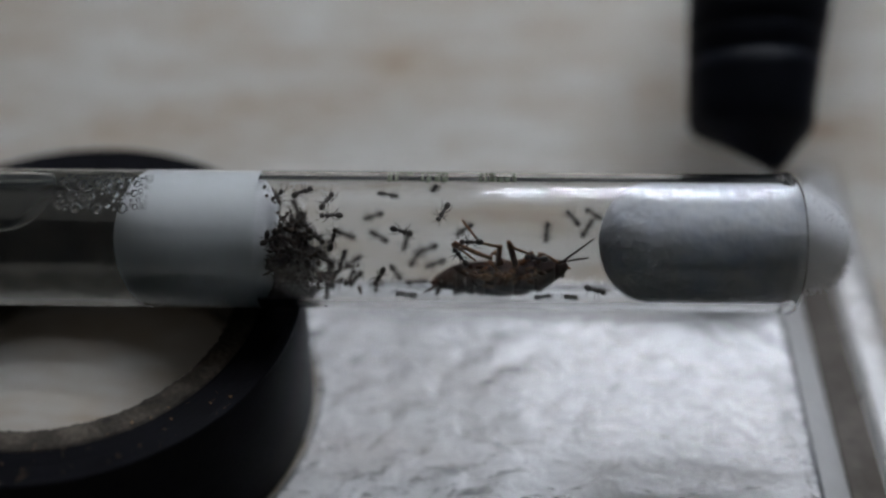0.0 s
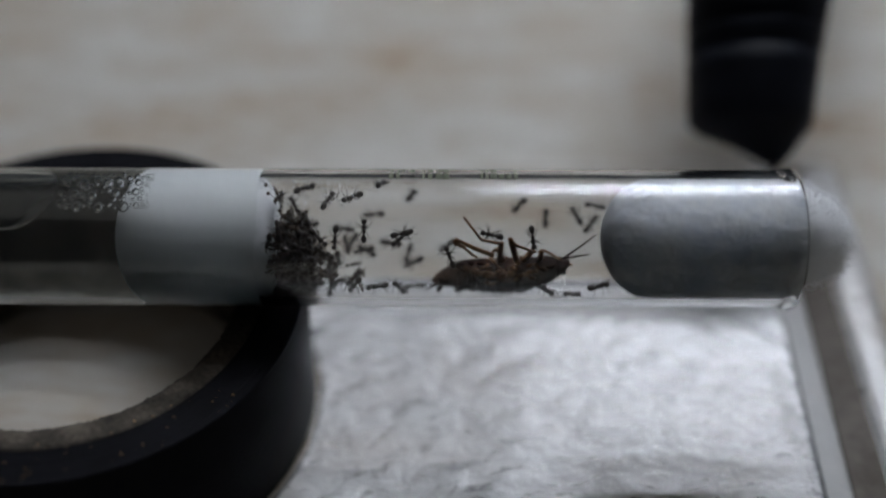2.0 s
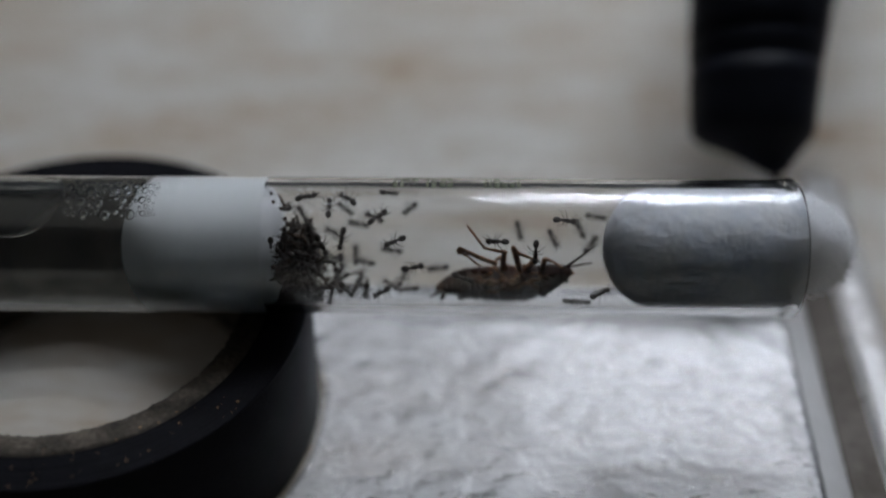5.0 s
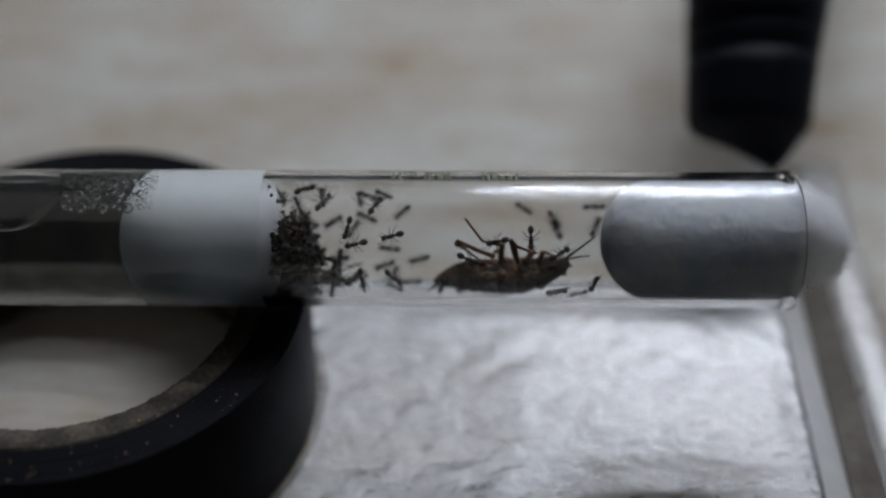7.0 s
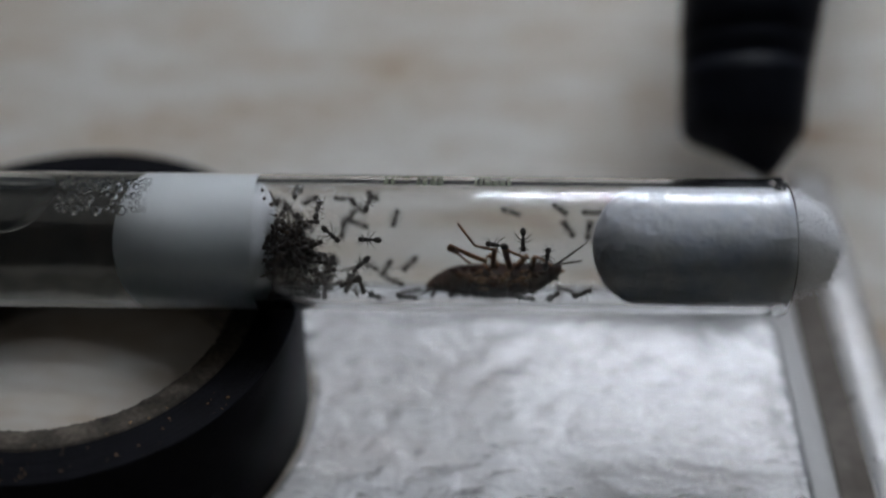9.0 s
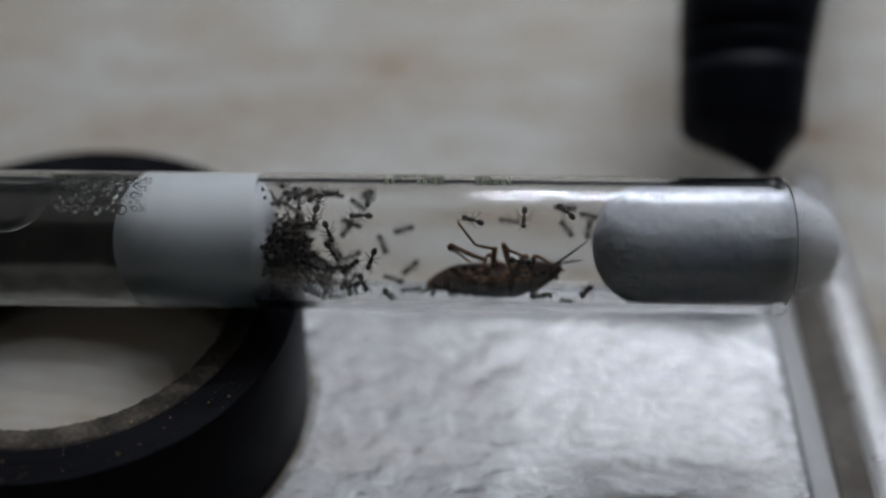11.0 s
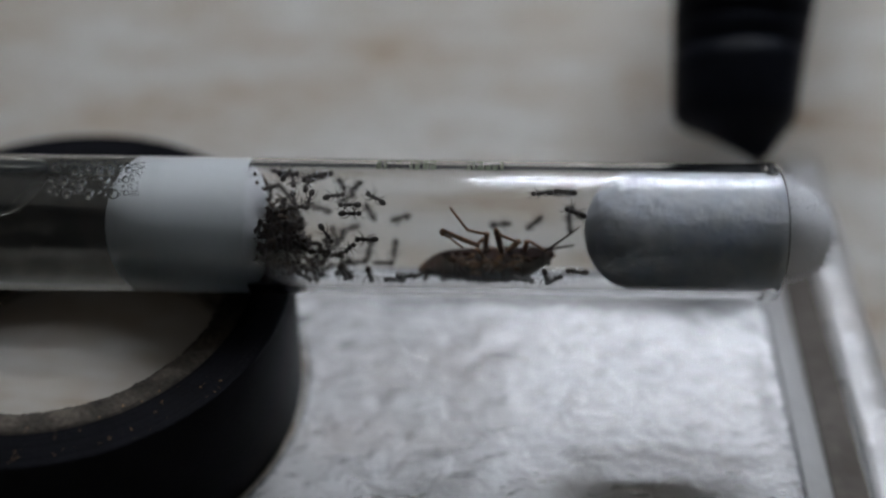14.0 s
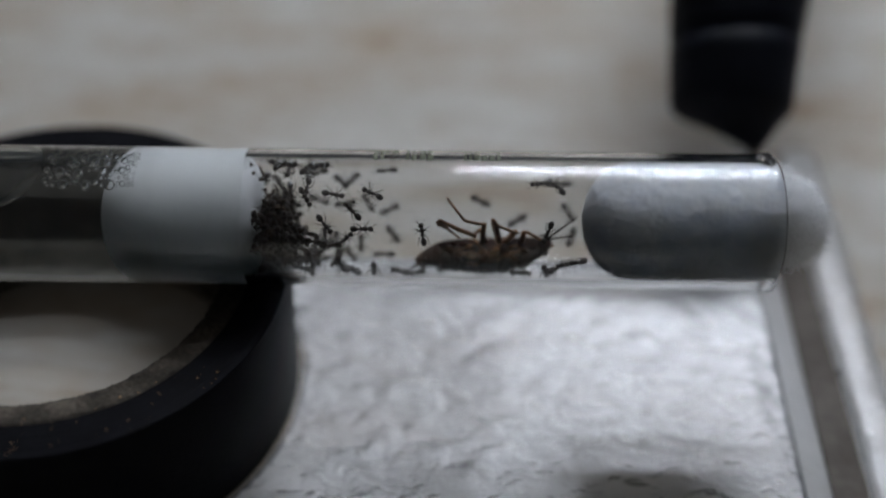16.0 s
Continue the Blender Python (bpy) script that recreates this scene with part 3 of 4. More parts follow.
    for x, y, z, r, m_ in ((-0.1, -2.0, 24.9, 0.5, SHELL), (-0.6, -2.4, 24.1, 0.6, BELLY), (-3.2, -2.4, 22.4, 0.8, SHELL), (-4.0, -2.0, 22.0, 0.55, SHELL), (1.2, -2.2, 25.0, 0.6, SHELL),
                           (-1.6, -2.6, 28.5, 0.55, AMBER), (-1.1, -2.5, 27.9, 0.4, AMBER), (2.0, -3.4, 24.3, 0.46, AMBER), (3.6, -3.5, 23.9, 0.50, BELLY), (4.6, -3.5, 24.6, 0.43, AMBER),
                           (5.6, -3.3, 24.2, 0.43, BELLY), (6.8, -3.1, 24.5, 0.37, AMBER), (8.2, -2.8, 24.6, 0.5, BELLY), (9.2, -2.6, 24.9, 0.45, SHELL), (-2.4, -2.6, 22.1, 0.55, SHELL), (0.6, -2.8, 22.0, 0.6, SHELL), (5.4, -2.8, 22.0, 0.6, SHELL), (-1.2, -2.2, 24.6, 0.6, SHELL)):
        part("scrap", blob((x, y, z), (r * rng.uniform(0.8, 1.3), r * 0.5, r * rng.uniform(0.6, 1.1)), (rng.uniform(-20, 20), rng.uniform(-40, 40), 0), 12, 0.7, x, freq=2.2), m_, bug)
    # shrivelled skin and leg roots along the open underside
    for i in range(54):
        x = rng.uniform(0.4, 8.8)
        z, r = at(x)
        a = rng.uniform(0.35, 1.45)
        w = rng.uniform(0.16, 0.36)
        p = (x, Y - 1.12 * r * math.cos(a), z + 0.82 * r * math.sin(a))
        part("scrap", blob(p, (w * rng.uniform(1.0, 2.2), w * 0.6, w * rng.uniform(0.6, 1.0)), (rng.uniform(-30, 30), rng.uniform(-60, 60), rng.uniform(-40, 40)), 8, 0.7, i, freq=3.0), (BELLY, AMBER, SHELL)[i % 3], bug)
    for i in range(26):
        x = rng.uniform(-4.2, 10.5)
        z, r = at(x)
        a = rng.uniform(-0.6, 0.9)
        p = Vector((x, Y - 1.1 * r * math.cos(a), z + 0.85 * r * math.sin(a)))
        part("bristle", sweep([p, p + Vector((rng.uniform(-0.3, 0.3), -0.25, 0.3 * math.sin(a) + 0.1)), p + Vector((rng.uniform(-0.6, 0.6), -0.4, 0.7 * math.sin(a) + 0.1))], [0.05, 0.035, 0.015], 4), SHELL, bug)
    for p in [(-1.5, -2.9, 21.2), (2.9, -2.9, 21.2), (8.0, -2.9, 22.0)]:
        part("wing_stub", blob(p, (0.5, 0.4, 0.35), segs=8, rough=0.4, seed=p[0], freq=2), SHELL, bug)


# ---- ants ----
def build_ant():
    """One worker, about 2.9 mm long, its head towards +x, feet at z = 0."""
    ant = thing("ant", (0, 0, 0), "small dark brown ant walking on the glass", "ant", "ants in the tube")
    part("head", blob((1.14, 0, 0.52), (0.37, 0.31, 0.26), (0, 12, 0), 10), ANT, ant)
    t = blob((0.48, 0, 0.56), (0.42, 0.26, 0.25), (0, -8, 0), 10)
    blob((0.02, 0, 0.5), (0.32, 0.22, 0.21), (0, 10, 0), 9, bm=t)
    part("thorax", t, ANT, ant)
    part("petiole", blob((-0.32, 0, 0.48), (0.2, 0.15, 0.19), segs=8), ANT, ant)
    part("gaster", blob((-0.92, 0, 0.54), (0.55, 0.33, 0.31), (0, 8, 0), 12), ANT, ant)
    for s in (-1, 1):
        for (x, tip, kx) in ((0.62, 1.30, 0.95), (0.35, 0.25, 0.38), (0.08, -1.0, -0.45)):
            part("leg", sweep([(x, 0.12 * s, 0.46), ((x + kx) / 2, 0.36 * s, 0.66), (kx, 0.55 * s, 0.56), ((kx + tip) / 2, 0.70 * s, 0.22), (tip, 0.82 * s, 0.01)],
                              [0.05, 0.058, 0.045, 0.032, 0.022], 5), ANT_LEG, ant)
        part("antenna", sweep([(1.36, 0.12 * s, 0.58), (1.55, 0.36 * s, 0.78), (1.62, 0.42 * s, 0.78), (1.98, 0.38 * s, 0.55)], [0.03, 0.026, 0.028, 0.032], 5), ANT_LEG, ant)
    for piece in ant.children:
        piece.data.transform(Matrix.Diagonal((0.91, 1.08, 1.06, 1.0)))
    return ant


ANTS = []


def crawl(rows):
    """Key the next ant along the wall: seconds, x, ang, heading."""
    ant = copy_thing(ANTS[0], Matrix())
    ANTS.append(ant)
    walk(ant, [(t, on_wall(x, a, h)) for t, x, a, h in rows])
    legs = [c for c in ant.children if c.name.startswith("leg")]
    far = sum(abs(b[1] - a[1]) + abs(b[2] - a[2]) * 0.11 for a, b in zip(rows, rows[1:]))
    swing = min(11.0, 2.0 + far * 0.3)
    for k, leg in enumerate(legs):
        walk(leg, [(t, pose(0, 0, 0, 0, 0, swing * (1 if (k + t) % 2 else -1))) for t in range(17)])


def motions():
    crawl([(0, -19.1, 356, -35), (1.5, -19.1, 352, -29), (3, -18.8, 356, -42), (3.5, -19.2, 356, -18), (6.5, -19.4, 350, -31), (8, -19.1, 356, -34), (9, -19.5, 350, -87), (11.5, -18.6, 355, -35), (12.5, -18.3, 353, -29), (14.5, -13.4, 383, -7), (15, -13.6, 384, -1), (15.5, -13.5, 384, 5), (16, -13.8, 386, 10)])
    crawl([(0, -16.2, 9, -61), (0.5, -15.9, 9, -61), (1, -16.1, 10, -61), (1.5, -16.2, 10, -61), (2, -16.2, 11, -63), (2.5, -16.3, 11, -66), (3, -16.6, 11, -69), (3.5, -16.5, 12, -92), (4, -16.3, 9, -91), (6.5, -17.1, 11, -82), (7, -17.0, 11, -55), (7.5, -16.9, 8, -28), (8, -18.0, 26, -0), (9, -17.8, 29, -1), (11.5, -18.0, 32, -13), (12.5, -18.0, 30, -17), (14, -18.0, 30, -6), (15, -17.4, 29, 27), (16, -16.9, 29, 59)])
    crawl([(0, -15.5, 25, 179), (0.5, -13.7, 22, 166), (1, -13.2, 15, 152), (1.5, -13.1, 4, 138), (2, -13.4, 6, 152), (2.5, -14.5, -2, 166), (3, -14.6, -10, 180), (3.5, -13.9, -13, 201), (4, -12.9, -13, 210), (6.5, -17.4, 8, 253), (7, -17.1, 5, 262), (7.5, -17.2, 4, 271), (8, -17.2, 5, 280), (8.5, -17.2, 5, 279), (9, -16.8, 16, 279), (11.5, -16.8, 6, 276), (12.5, -17.0, 15, 287), (14, -17.2, 3, 279), (16, -16.8, 4, 258)])
    crawl([(0, -15.3, 49, -75), (0.5, -14.8, 50, -84), (1, -12.8, 58, -92), (1.5, -12.3, 49, -100), (2, -12.0, 43, -89), (2.5, -12.2, 47, -78), (3, -11.8, 31, -67), (3.5, -10.3, 16, -24), (4, -11.0, 21, -28), (11.5, -11.1, 1, -84), (12.5, -11.3, 6, -86), (13.5, -8.8, 25, -127), (14, -9.3, 20, -148), (14.5, -9.4, 17, -149), (15, -9.4, 22, -151), (15.5, -9.3, 23, -152), (16, -9.3, 25, -154)])
    crawl([(0, -17.2, 45, 39), (0.5, -17.1, 46, 61), (1, -15.1, 50, 83), (1.5, -15.1, 49, 105), (2, -15.2, 49, 95), (2.5, -15.1, 48, 85), (3, -14.9, 48, 75), (3.5, -15.0, 47, 70), (4, -15.4, 45, 78), (6.5, -14.1, 40, 119), (7, -14.1, 38, 105), (7.5, -14.3, 31, 92), (8, -14.2, 29, 79), (8.5, -14.4, 19, 59), (9, -15.2, 41, 39), (11.5, -15.7, 39, 69), (12, -16.4, 44, 64), (12.5, -16.5, 44, 59), (13, -16.6, 44, 39), (14, -12.2, 36, -1), (14.5, -10.6, 62, -1), (15, -10.4, 62, -1), (15.5, -10.3, 60, -1), (16, -10.5, 60, -1)])
    crawl([(0, -7.7, 40, 15), (0.5, -5.8, 56, 7), (1, -7.5, 42, -1), (1.5, -7.9, 43, -8), (2, -7.8, 45, -13), (2.5, -10.4, 69, -17), (3, -10.0, 71, -21), (3.25, 0.0, 94, -53), (3.5, 10.0, 117, -84), (4, 12.0, 131, -74), (6.5, 9.4, 111, -24), (8, 10.2, 119, -54), (9, 10.2, 111, -66), (10.25, 9.3, 111, -34), (11.5, 8.5, 112, -2), (12.5, 8.2, 122, 16), (14, 7.6, 108, 19), (16, 7.6, 115, 11)])
    crawl([(0, -3.0, 20, 120), (1.5, -7.9, 46, 138), (2, -7.8, 49, 143), (2.5, -7.9, 44, 149), (3, -8.0, 45, 155), (3.5, -8.6, 45, 165), (4, -9.1, 43, 163), (6.5, -8.7, 47, 155), (7, -9.0, 46, 165), (7.5, -9.3, 44, 175), (8, -9.5, 45, 185), (8.5, -11.0, 50, 183), (9, -10.7, 46, 182), (11.5, -12.3, 21, 179), (12, -12.6, 25, 178), (12.5, -12.6, 27, 176), (13, -12.7, 26, 177), (13.5, -12.8, 26, 178), (14, -12.2, 27, 179), (16, -11.5, 43, 224)])
    crawl([(0, 0.2, 50, 179), (0.5, 1.2, 45, 183), (1, 2.6, 49, 186), (1.5, 1.9, 44, 190), (2, 2.3, 46, 192), (2.5, 2.2, 47, 193), (3, 2.9, 43, 195), (3.5, 2.4, 44, 205), (4, 2.7, 44, 199), (6.5, 2.2, 44, 168), (7, 2.8, 51, 168), (7.5, 3.0, 47, 169), (8, 3.5, 50, 170), (8.5, 3.1, 48, 179), (9, 3.6, 50, 189), (11.5, 0.5, 19, 197), (13, 9.0, 10, 182), (13.5, 9.2, 10, 177), (14, 9.6, 11, 173), (16, 9.8, 11, 173)])
    crawl([(0, 7.4, 65, 185), (0.5, 8.0, 35, 155), (1, 6.8, 45, 125), (1.5, 6.8, 46, 95), (2, 6.8, 48, 82), (2.5, 6.9, 46, 69), (3, 6.1, 18, 55), (3.5, 7.3, 20, 17), (6.5, 10.4, 25, -6), (7, 9.7, 63, -31), (7.5, 9.4, 61, -56), (8, 9.4, 62, -81), (8.5, 9.5, 61, -82), (9, 9.2, 63, -82), (10.25, 10.5, 36, -118), (11.5, 11.8, 10, -155), (12, 12.0, 35, -190), (12.5, 11.9, 34, -226), (13, 12.2, 30, -204), (13.5, 12.5, 32, -182), (14, 13.3, 32, -160), (14.5, 13.6, 32, -182), (15, 11.4, 58, -203), (15.5, 10.7, 61, -225), (16, 10.5, 61, -247)])
    crawl([(0, -1.0, 65, 231), (1.5, -0.9, 67, 231), (2.25, -3.9, 68, 263), (3, -6.8, 68, 294), (3.5, -5.9, 65, 309), (4, -5.4, 71, 323), (5.25, -7.8, 70, 357), (6.5, -10.3, 69, 392), (7, -9.0, 89, 406), (7.5, -8.7, 95, 421), (8, -9.1, 105, 436), (8.5, -9.1, 103, 410), (9, -6.7, 116, 385), (11.5, -9.1, 106, 439), (12.5, -6.1, 58, 410), (13, -6.8, 48, 393), (13.5, -6.3, 76, 376), (14, -5.8, 104, 359), (16, -4.2, 119, 309)])
    crawl([(0, -10.1, 86, 116), (1.5, -13.3, 105, 135), (3, -12.6, 92, 79), (3.5, -12.8, 97, 80), (6.5, -15.8, 94, 41), (8, -12.3, 84, 52), (9, -11.8, 94, 79), (11.5, -11.6, 92, 70), (12.5, -12.3, 93, 61), (13, -10.1, 100, 68), (13.5, -10.0, 101, 74), (14, -10.0, 102, 81), (14.5, -10.5, 111, 83), (15, -10.9, 112, 85), (15.5, -11.1, 103, 88), (16, -9.2, 109, 90)])
    crawl([(0, -7.2, 117, 207), (0.5, -7.8, 108, 223), (1, -7.7, 106, 240), (1.5, -7.8, 106, 256), (2, -8.1, 106, 242), (2.5, -8.3, 116, 228), (3, -9.6, 103, 214), (3.25, -9.6, 102, 173), (3.5, -9.6, 100, 132), (4, -9.6, 104, 135), (6.5, -12.8, 72, 148), (7, -13.1, 54, 167), (7.5, -13.9, 56, 186), (8, -14.4, 58, 205), (8.5, -14.4, 54, 171), (9, -11.7, 70, 138), (11.5, -10.5, 65, 110), (12, -10.4, 68, 117), (12.5, -10.4, 68, 124), (13, -10.5, 69, 142), (13.5, -10.5, 63, 161), (14, -10.2, 61, 179), (14.5, -10.2, 61, 199), (15, -9.9, 62, 220), (15.5, -2.6, 74, 240), (16, -3.6, 65, 260)])
    crawl([(0, 8.4, 137, 46), (0.5, 8.1, 124, 47), (1, 9.0, 134, 48), (1.5, 9.2, 134, 50), (2.25, 8.0, 92, 72), (3, 6.7, 51, 95), (3.5, 6.7, 53, 95), (4, 6.8, 54, 94), (6.5, 6.8, 53, 89), (7, 6.5, 47, 89), (7.5, 6.7, 45, 90), (8, 6.7, 46, 90), (8.5, 6.6, 48, 90), (9, 6.5, 44, 90), (11.5, 6.6, 21, 99), (12, 6.6, 24, 113), (12.5, 7.2, 22, 127), (13, 7.6, 14, 146), (13.5, 8.3, 11, 166), (14, 12.2, 9, 186), (14.5, 12.2, 15, 196), (15, 12.3, 15, 206), (15.5, 11.7, 15, 216), (16, 11.5, 15, 226)])
    crawl([(0, 11.6, 124, 239), (0.5, 11.7, 126, 234), (1, 11.7, 127, 230), (1.5, 11.7, 127, 226), (2, 11.6, 128, 219), (2.5, 11.6, 129, 212), (3, 10.5, 126, 205), (3.5, 11.1, 121, 197), (4, 12.3, 127, 197), (6.5, 12.1, 125, 201), (7.25, 13.0, 167, 225), (8, 14.0, 209, 250), (8.5, 13.0, 189, 288), (9, 12.0, 170, 326), (11.5, 11.8, 123, 289), (12, 11.3, 112, 297), (12.5, 11.1, 111, 304), (13, 11.2, 111, 307), (13.5, 11.1, 106, 310), (14, 11.1, 108, 314), (14.5, 11.2, 108, 313), (15, 10.9, 108, 312), (15.5, 11.1, 111, 311), (16, 11.7, 104, 310)])
    crawl([(0, 14.1, 102, 24), (0.5, 14.3, 104, 10), (1, 14.4, 102, -4), (1.5, 14.4, 102, -18), (2, 14.3, 102, -23), (2.5, 14.2, 103, -28), (3, 14.2, 101, -33), (3.5, 14.3, 101, -0), (4, 14.3, 101, -14), (5.25, 14.1, 100, -48), (6.5, 13.8, 99, -82), (7, 13.8, 97, -73), (7.5, 13.7, 95, -64), (8, 13.7, 96, -55), (8.5, 13.7, 102, -45), (9, 13.4, 104, -36), (11.5, 13.9, 101, -89), (12, 13.6, 95, -121), (12.5, 13.5, 96, -153), (13, 13.6, 94, -160), (13.5, 13.9, 98, -167), (14, 13.7, 94, -174), (14.5, 13.9, 99, -179), (15, 13.7, 97, -185), (15.5, 13.8, 95, -190), (16, 13.9, 94, -196)])
    crawl([(0, -22.2, 50, -20), (1.5, -17.6, 46, 40), (2, -17.1, 49, 43), (2.5, -17.2, 46, 46), (3, -17.2, 46, 50), (3.5, -17.0, 42, 55), (4, -17.1, 42, 57), (6.5, -17.3, 63, 67), (8, -16.6, 71, 97), (9, -13.1, 91, 153), (11.5, -13.0, 101, 163), (12.5, -10.5, 114, 178), (14, -7.1, 113, 178), (14.5, -6.5, 104, 187), (15, -5.5, 103, 196), (15.5, -5.7, 105, 206), (16, -6.1, 115, 215)])
    crawl([(0, -4.2, 308, 260), (0.5, -5.5, 291, 257), (1, -5.9, 291, 255), (1.5, -6.2, 291, 252), (2, -7.2, 284, 247), (2.5, -7.2, 282, 241), (3, -7.5, 281, 236), (3.5, -7.7, 280, 221), (4, -7.4, 280, 223), (6.5, -8.5, 264, 235), (7, -8.5, 261, 226), (7.5, -8.8, 263, 217), (8, -9.7, 259, 208), (8.5, -9.5, 260, 232), (9, -8.5, 259, 256), (10.25, -7.9, 250, 223), (11.5, -7.3, 241, 191), (12, -7.3, 240, 191), (12.5, -7.3, 238, 191), (13, -7.4, 241, 193), (13.5, -7.7, 242, 194), (14, -6.9, 240, 196), (14.5, -7.0, 241, 198), (15, -9.3, 249, 201), (15.5, -8.0, 239, 203), (16, -7.9, 239, 206)])
    crawl([(0, -9.8, 290, -19), (0.5, -9.7, 298, -38), (1, -9.6, 339, -57), (1.5, -10.2, 337, -77), (2, -10.4, 339, -75), (2.5, -10.2, 332, -74), (3, -10.1, 336, -72), (3.5, -10.1, 337, -56), (4, -10.1, 334, -51), (6.5, -10.5, 293, -30), (7, -10.7, 289, -46), (7.5, -10.7, 295, -62), (8, -10.8, 292, -78), (8.5, -10.9, 294, -73), (9, -11.1, 294, -68), (14, -12.3, 281, -120), (16, -8.1, 295, -167)])
    crawl([(0, -11.6, 257, 202), (0.5, -12.6, 249, 197), (1, -12.6, 252, 191), (1.5, -12.6, 253, 186), (2, -11.7, 256, 186), (2.5, -12.0, 252, 185), (3, -13.5, 249, 185), (3.5, -12.9, 252, 191), (4, -12.6, 252, 180), (6.5, -11.7, 286, 127), (7.25, -13.3, 284, 161), (8, -14.9, 281, 196), (9, -14.5, 287, 172), (11.5, -16.0, 293, 171), (12, -14.2, 286, 127), (12.5, -14.4, 284, 83), (13, -14.4, 280, 91), (13.5, -14.4, 281, 98), (14, -14.0, 284, 106), (16, -13.7, 273, 120)])
    crawl([(0, -11.0, 233, 150), (0.5, -10.1, 227, 150), (1, -11.1, 201, 149), (1.5, -11.4, 206, 149), (2, -12.6, 214, 146), (2.5, -12.3, 212, 143), (3, -13.0, 215, 140), (3.5, -14.3, 223, 150), (6.5, -11.3, 197, 186), (8, -9.7, 202, 234), (8.5, -9.7, 200, 240), (9, -9.5, 200, 245), (11.5, -10.4, 230, 296), (12.5, -10.8, 198, 264), (14, -10.7, 205, 263), (16, -11.3, 200, 272)])
    crawl([(0, -7.7, 229, 255), (0.5, -8.7, 226, 229), (1, -9.1, 227, 202), (1.5, -9.7, 227, 175), (2, -9.7, 223, 169), (2.5, -10.3, 227, 162), (3, -10.5, 227, 155), (3.5, -9.7, 226, 140), (4, -10.3, 228, 148), (6.5, -9.7, 217, 186), (8, -11.8, 231, 140), (9, -13.0, 251, 159), (11.5, -13.9, 250, 154), (12, -9.5, 232, 135), (12.5, -10.9, 234, 115), (13, -10.8, 233, 117), (13.5, -10.9, 235, 118), (14, -10.7, 246, 119), (16, -10.5, 246, 119)])
    crawl([(0, -6.6, 209, 63), (0.5, -6.9, 213, 69), (1, -7.2, 214, 76), (1.5, -7.8, 215, 83), (2, -7.6, 212, 76), (2.5, -7.6, 212, 68), (3, -7.7, 224, 60), (3.5, -7.7, 213, 86), (6.5, -9.5, 186, 50), (7, -9.4, 186, 76), (7.5, -9.1, 180, 102), (8, -8.6, 184, 128), (9, -11.6, 203, 149), (10.25, -12.9, 209, 183), (11.5, -14.2, 214, 217), (12.5, -13.5, 214, 207), (14, -14.5, 211, 243), (16, -12.5, 185, 296)])
    crawl([(0, -5.1, 220, 201), (0.5, -5.8, 208, 205), (1, -6.0, 206, 209), (1.5, -6.8, 201, 214), (2, -6.9, 201, 209), (2.5, -6.9, 201, 205), (3, -6.4, 202, 201), (3.5, -7.9, 174, 197), (6.5, -7.8, 172, 190), (7.5, -6.6, 174, 200), (8, -6.5, 173, 206), (8.5, -6.5, 168, 204), (9, -6.4, 162, 202), (11.5, -6.4, 165, 192), (12, -6.7, 170, 187), (12.5, -6.8, 171, 181), (13, -5.9, 167, 181), (13.5, -9.2, 188, 181), (14, -8.8, 185, 181), (14.5, -9.0, 189, 181), (15, -8.9, 189, 181), (15.5, -8.5, 185, 181), (16, -8.4, 184, 181)])
    crawl([(0, -4.1, 203, 203), (1.5, -2.6, 216, 211), (3, -3.3, 227, 220), (3.5, -2.2, 217, 201), (6.5, -6.5, 202, 186), (7, -6.4, 206, 198), (7.5, -6.8, 208, 211), (8, -6.6, 206, 223), (8.5, -6.4, 205, 226), (9, -6.7, 206, 228), (11.5, -6.6, 199, 230), (12, -7.8, 203, 244), (12.5, -8.3, 205, 258), (13, -8.5, 205, 261), (13.5, -8.0, 204, 264), (14, -7.6, 205, 267), (14.5, -7.8, 206, 277), (15, -7.6, 206, 286), (15.5, -7.5, 205, 296), (16, -7.5, 211, 305)])
    crawl([(0, -8.9, 191, -59), (0.75, -10.1, 190, -104), (1.5, -11.2, 190, -148), (2, -12.9, 215, -165), (2.5, -12.6, 213, -183), (3, -11.8, 211, -200), (3.5, -11.1, 204, -217), (6.5, -9.4, 159, -222), (9, -8.4, 181, -213), (11.5, -8.6, 183, -193), (12, -8.7, 181, -176), (12.5, -8.9, 184, -159), (13, -8.9, 185, -161), (13.5, -9.1, 186, -163), (14, -11.9, 186, -166), (15, -11.6, 151, -137), (16, -11.4, 116, -109)])
    crawl([(0, -6.4, 177, 9), (1.5, -6.5, 180, 22), (2.25, -6.8, 143, 2), (3, -7.0, 107, -19), (3.5, -5.4, 101, -9), (6.5, -0.7, 68, 31), (8, 1.9, 70, -0), (9, 7.0, 115, 33), (10.25, 6.5, 87, 19), (11.5, 6.0, 60, 4), (12.75, 8.1, 81, 40), (14, 10.2, 102, 75), (16, 10.5, 110, 77)])
    crawl([(0, -0.7, 242, 216), (1, 5.3, 268, 228), (1.5, 5.2, 270, 233), (2, 5.7, 269, 236), (2.5, 7.2, 265, 239), (3, 5.2, 267, 242), (3.5, 4.1, 268, 252), (5, 5.3, 248, 284), (6.5, 6.5, 228, 315), (7, 6.1, 267, 320), (7.5, 5.9, 268, 325), (8, 7.5, 271, 329), (8.5, 6.9, 267, 332), (9, 5.4, 269, 335), (14, 5.1, 234, 366), (15.5, 3.7, 244, 338), (16, 3.1, 250, 329)])
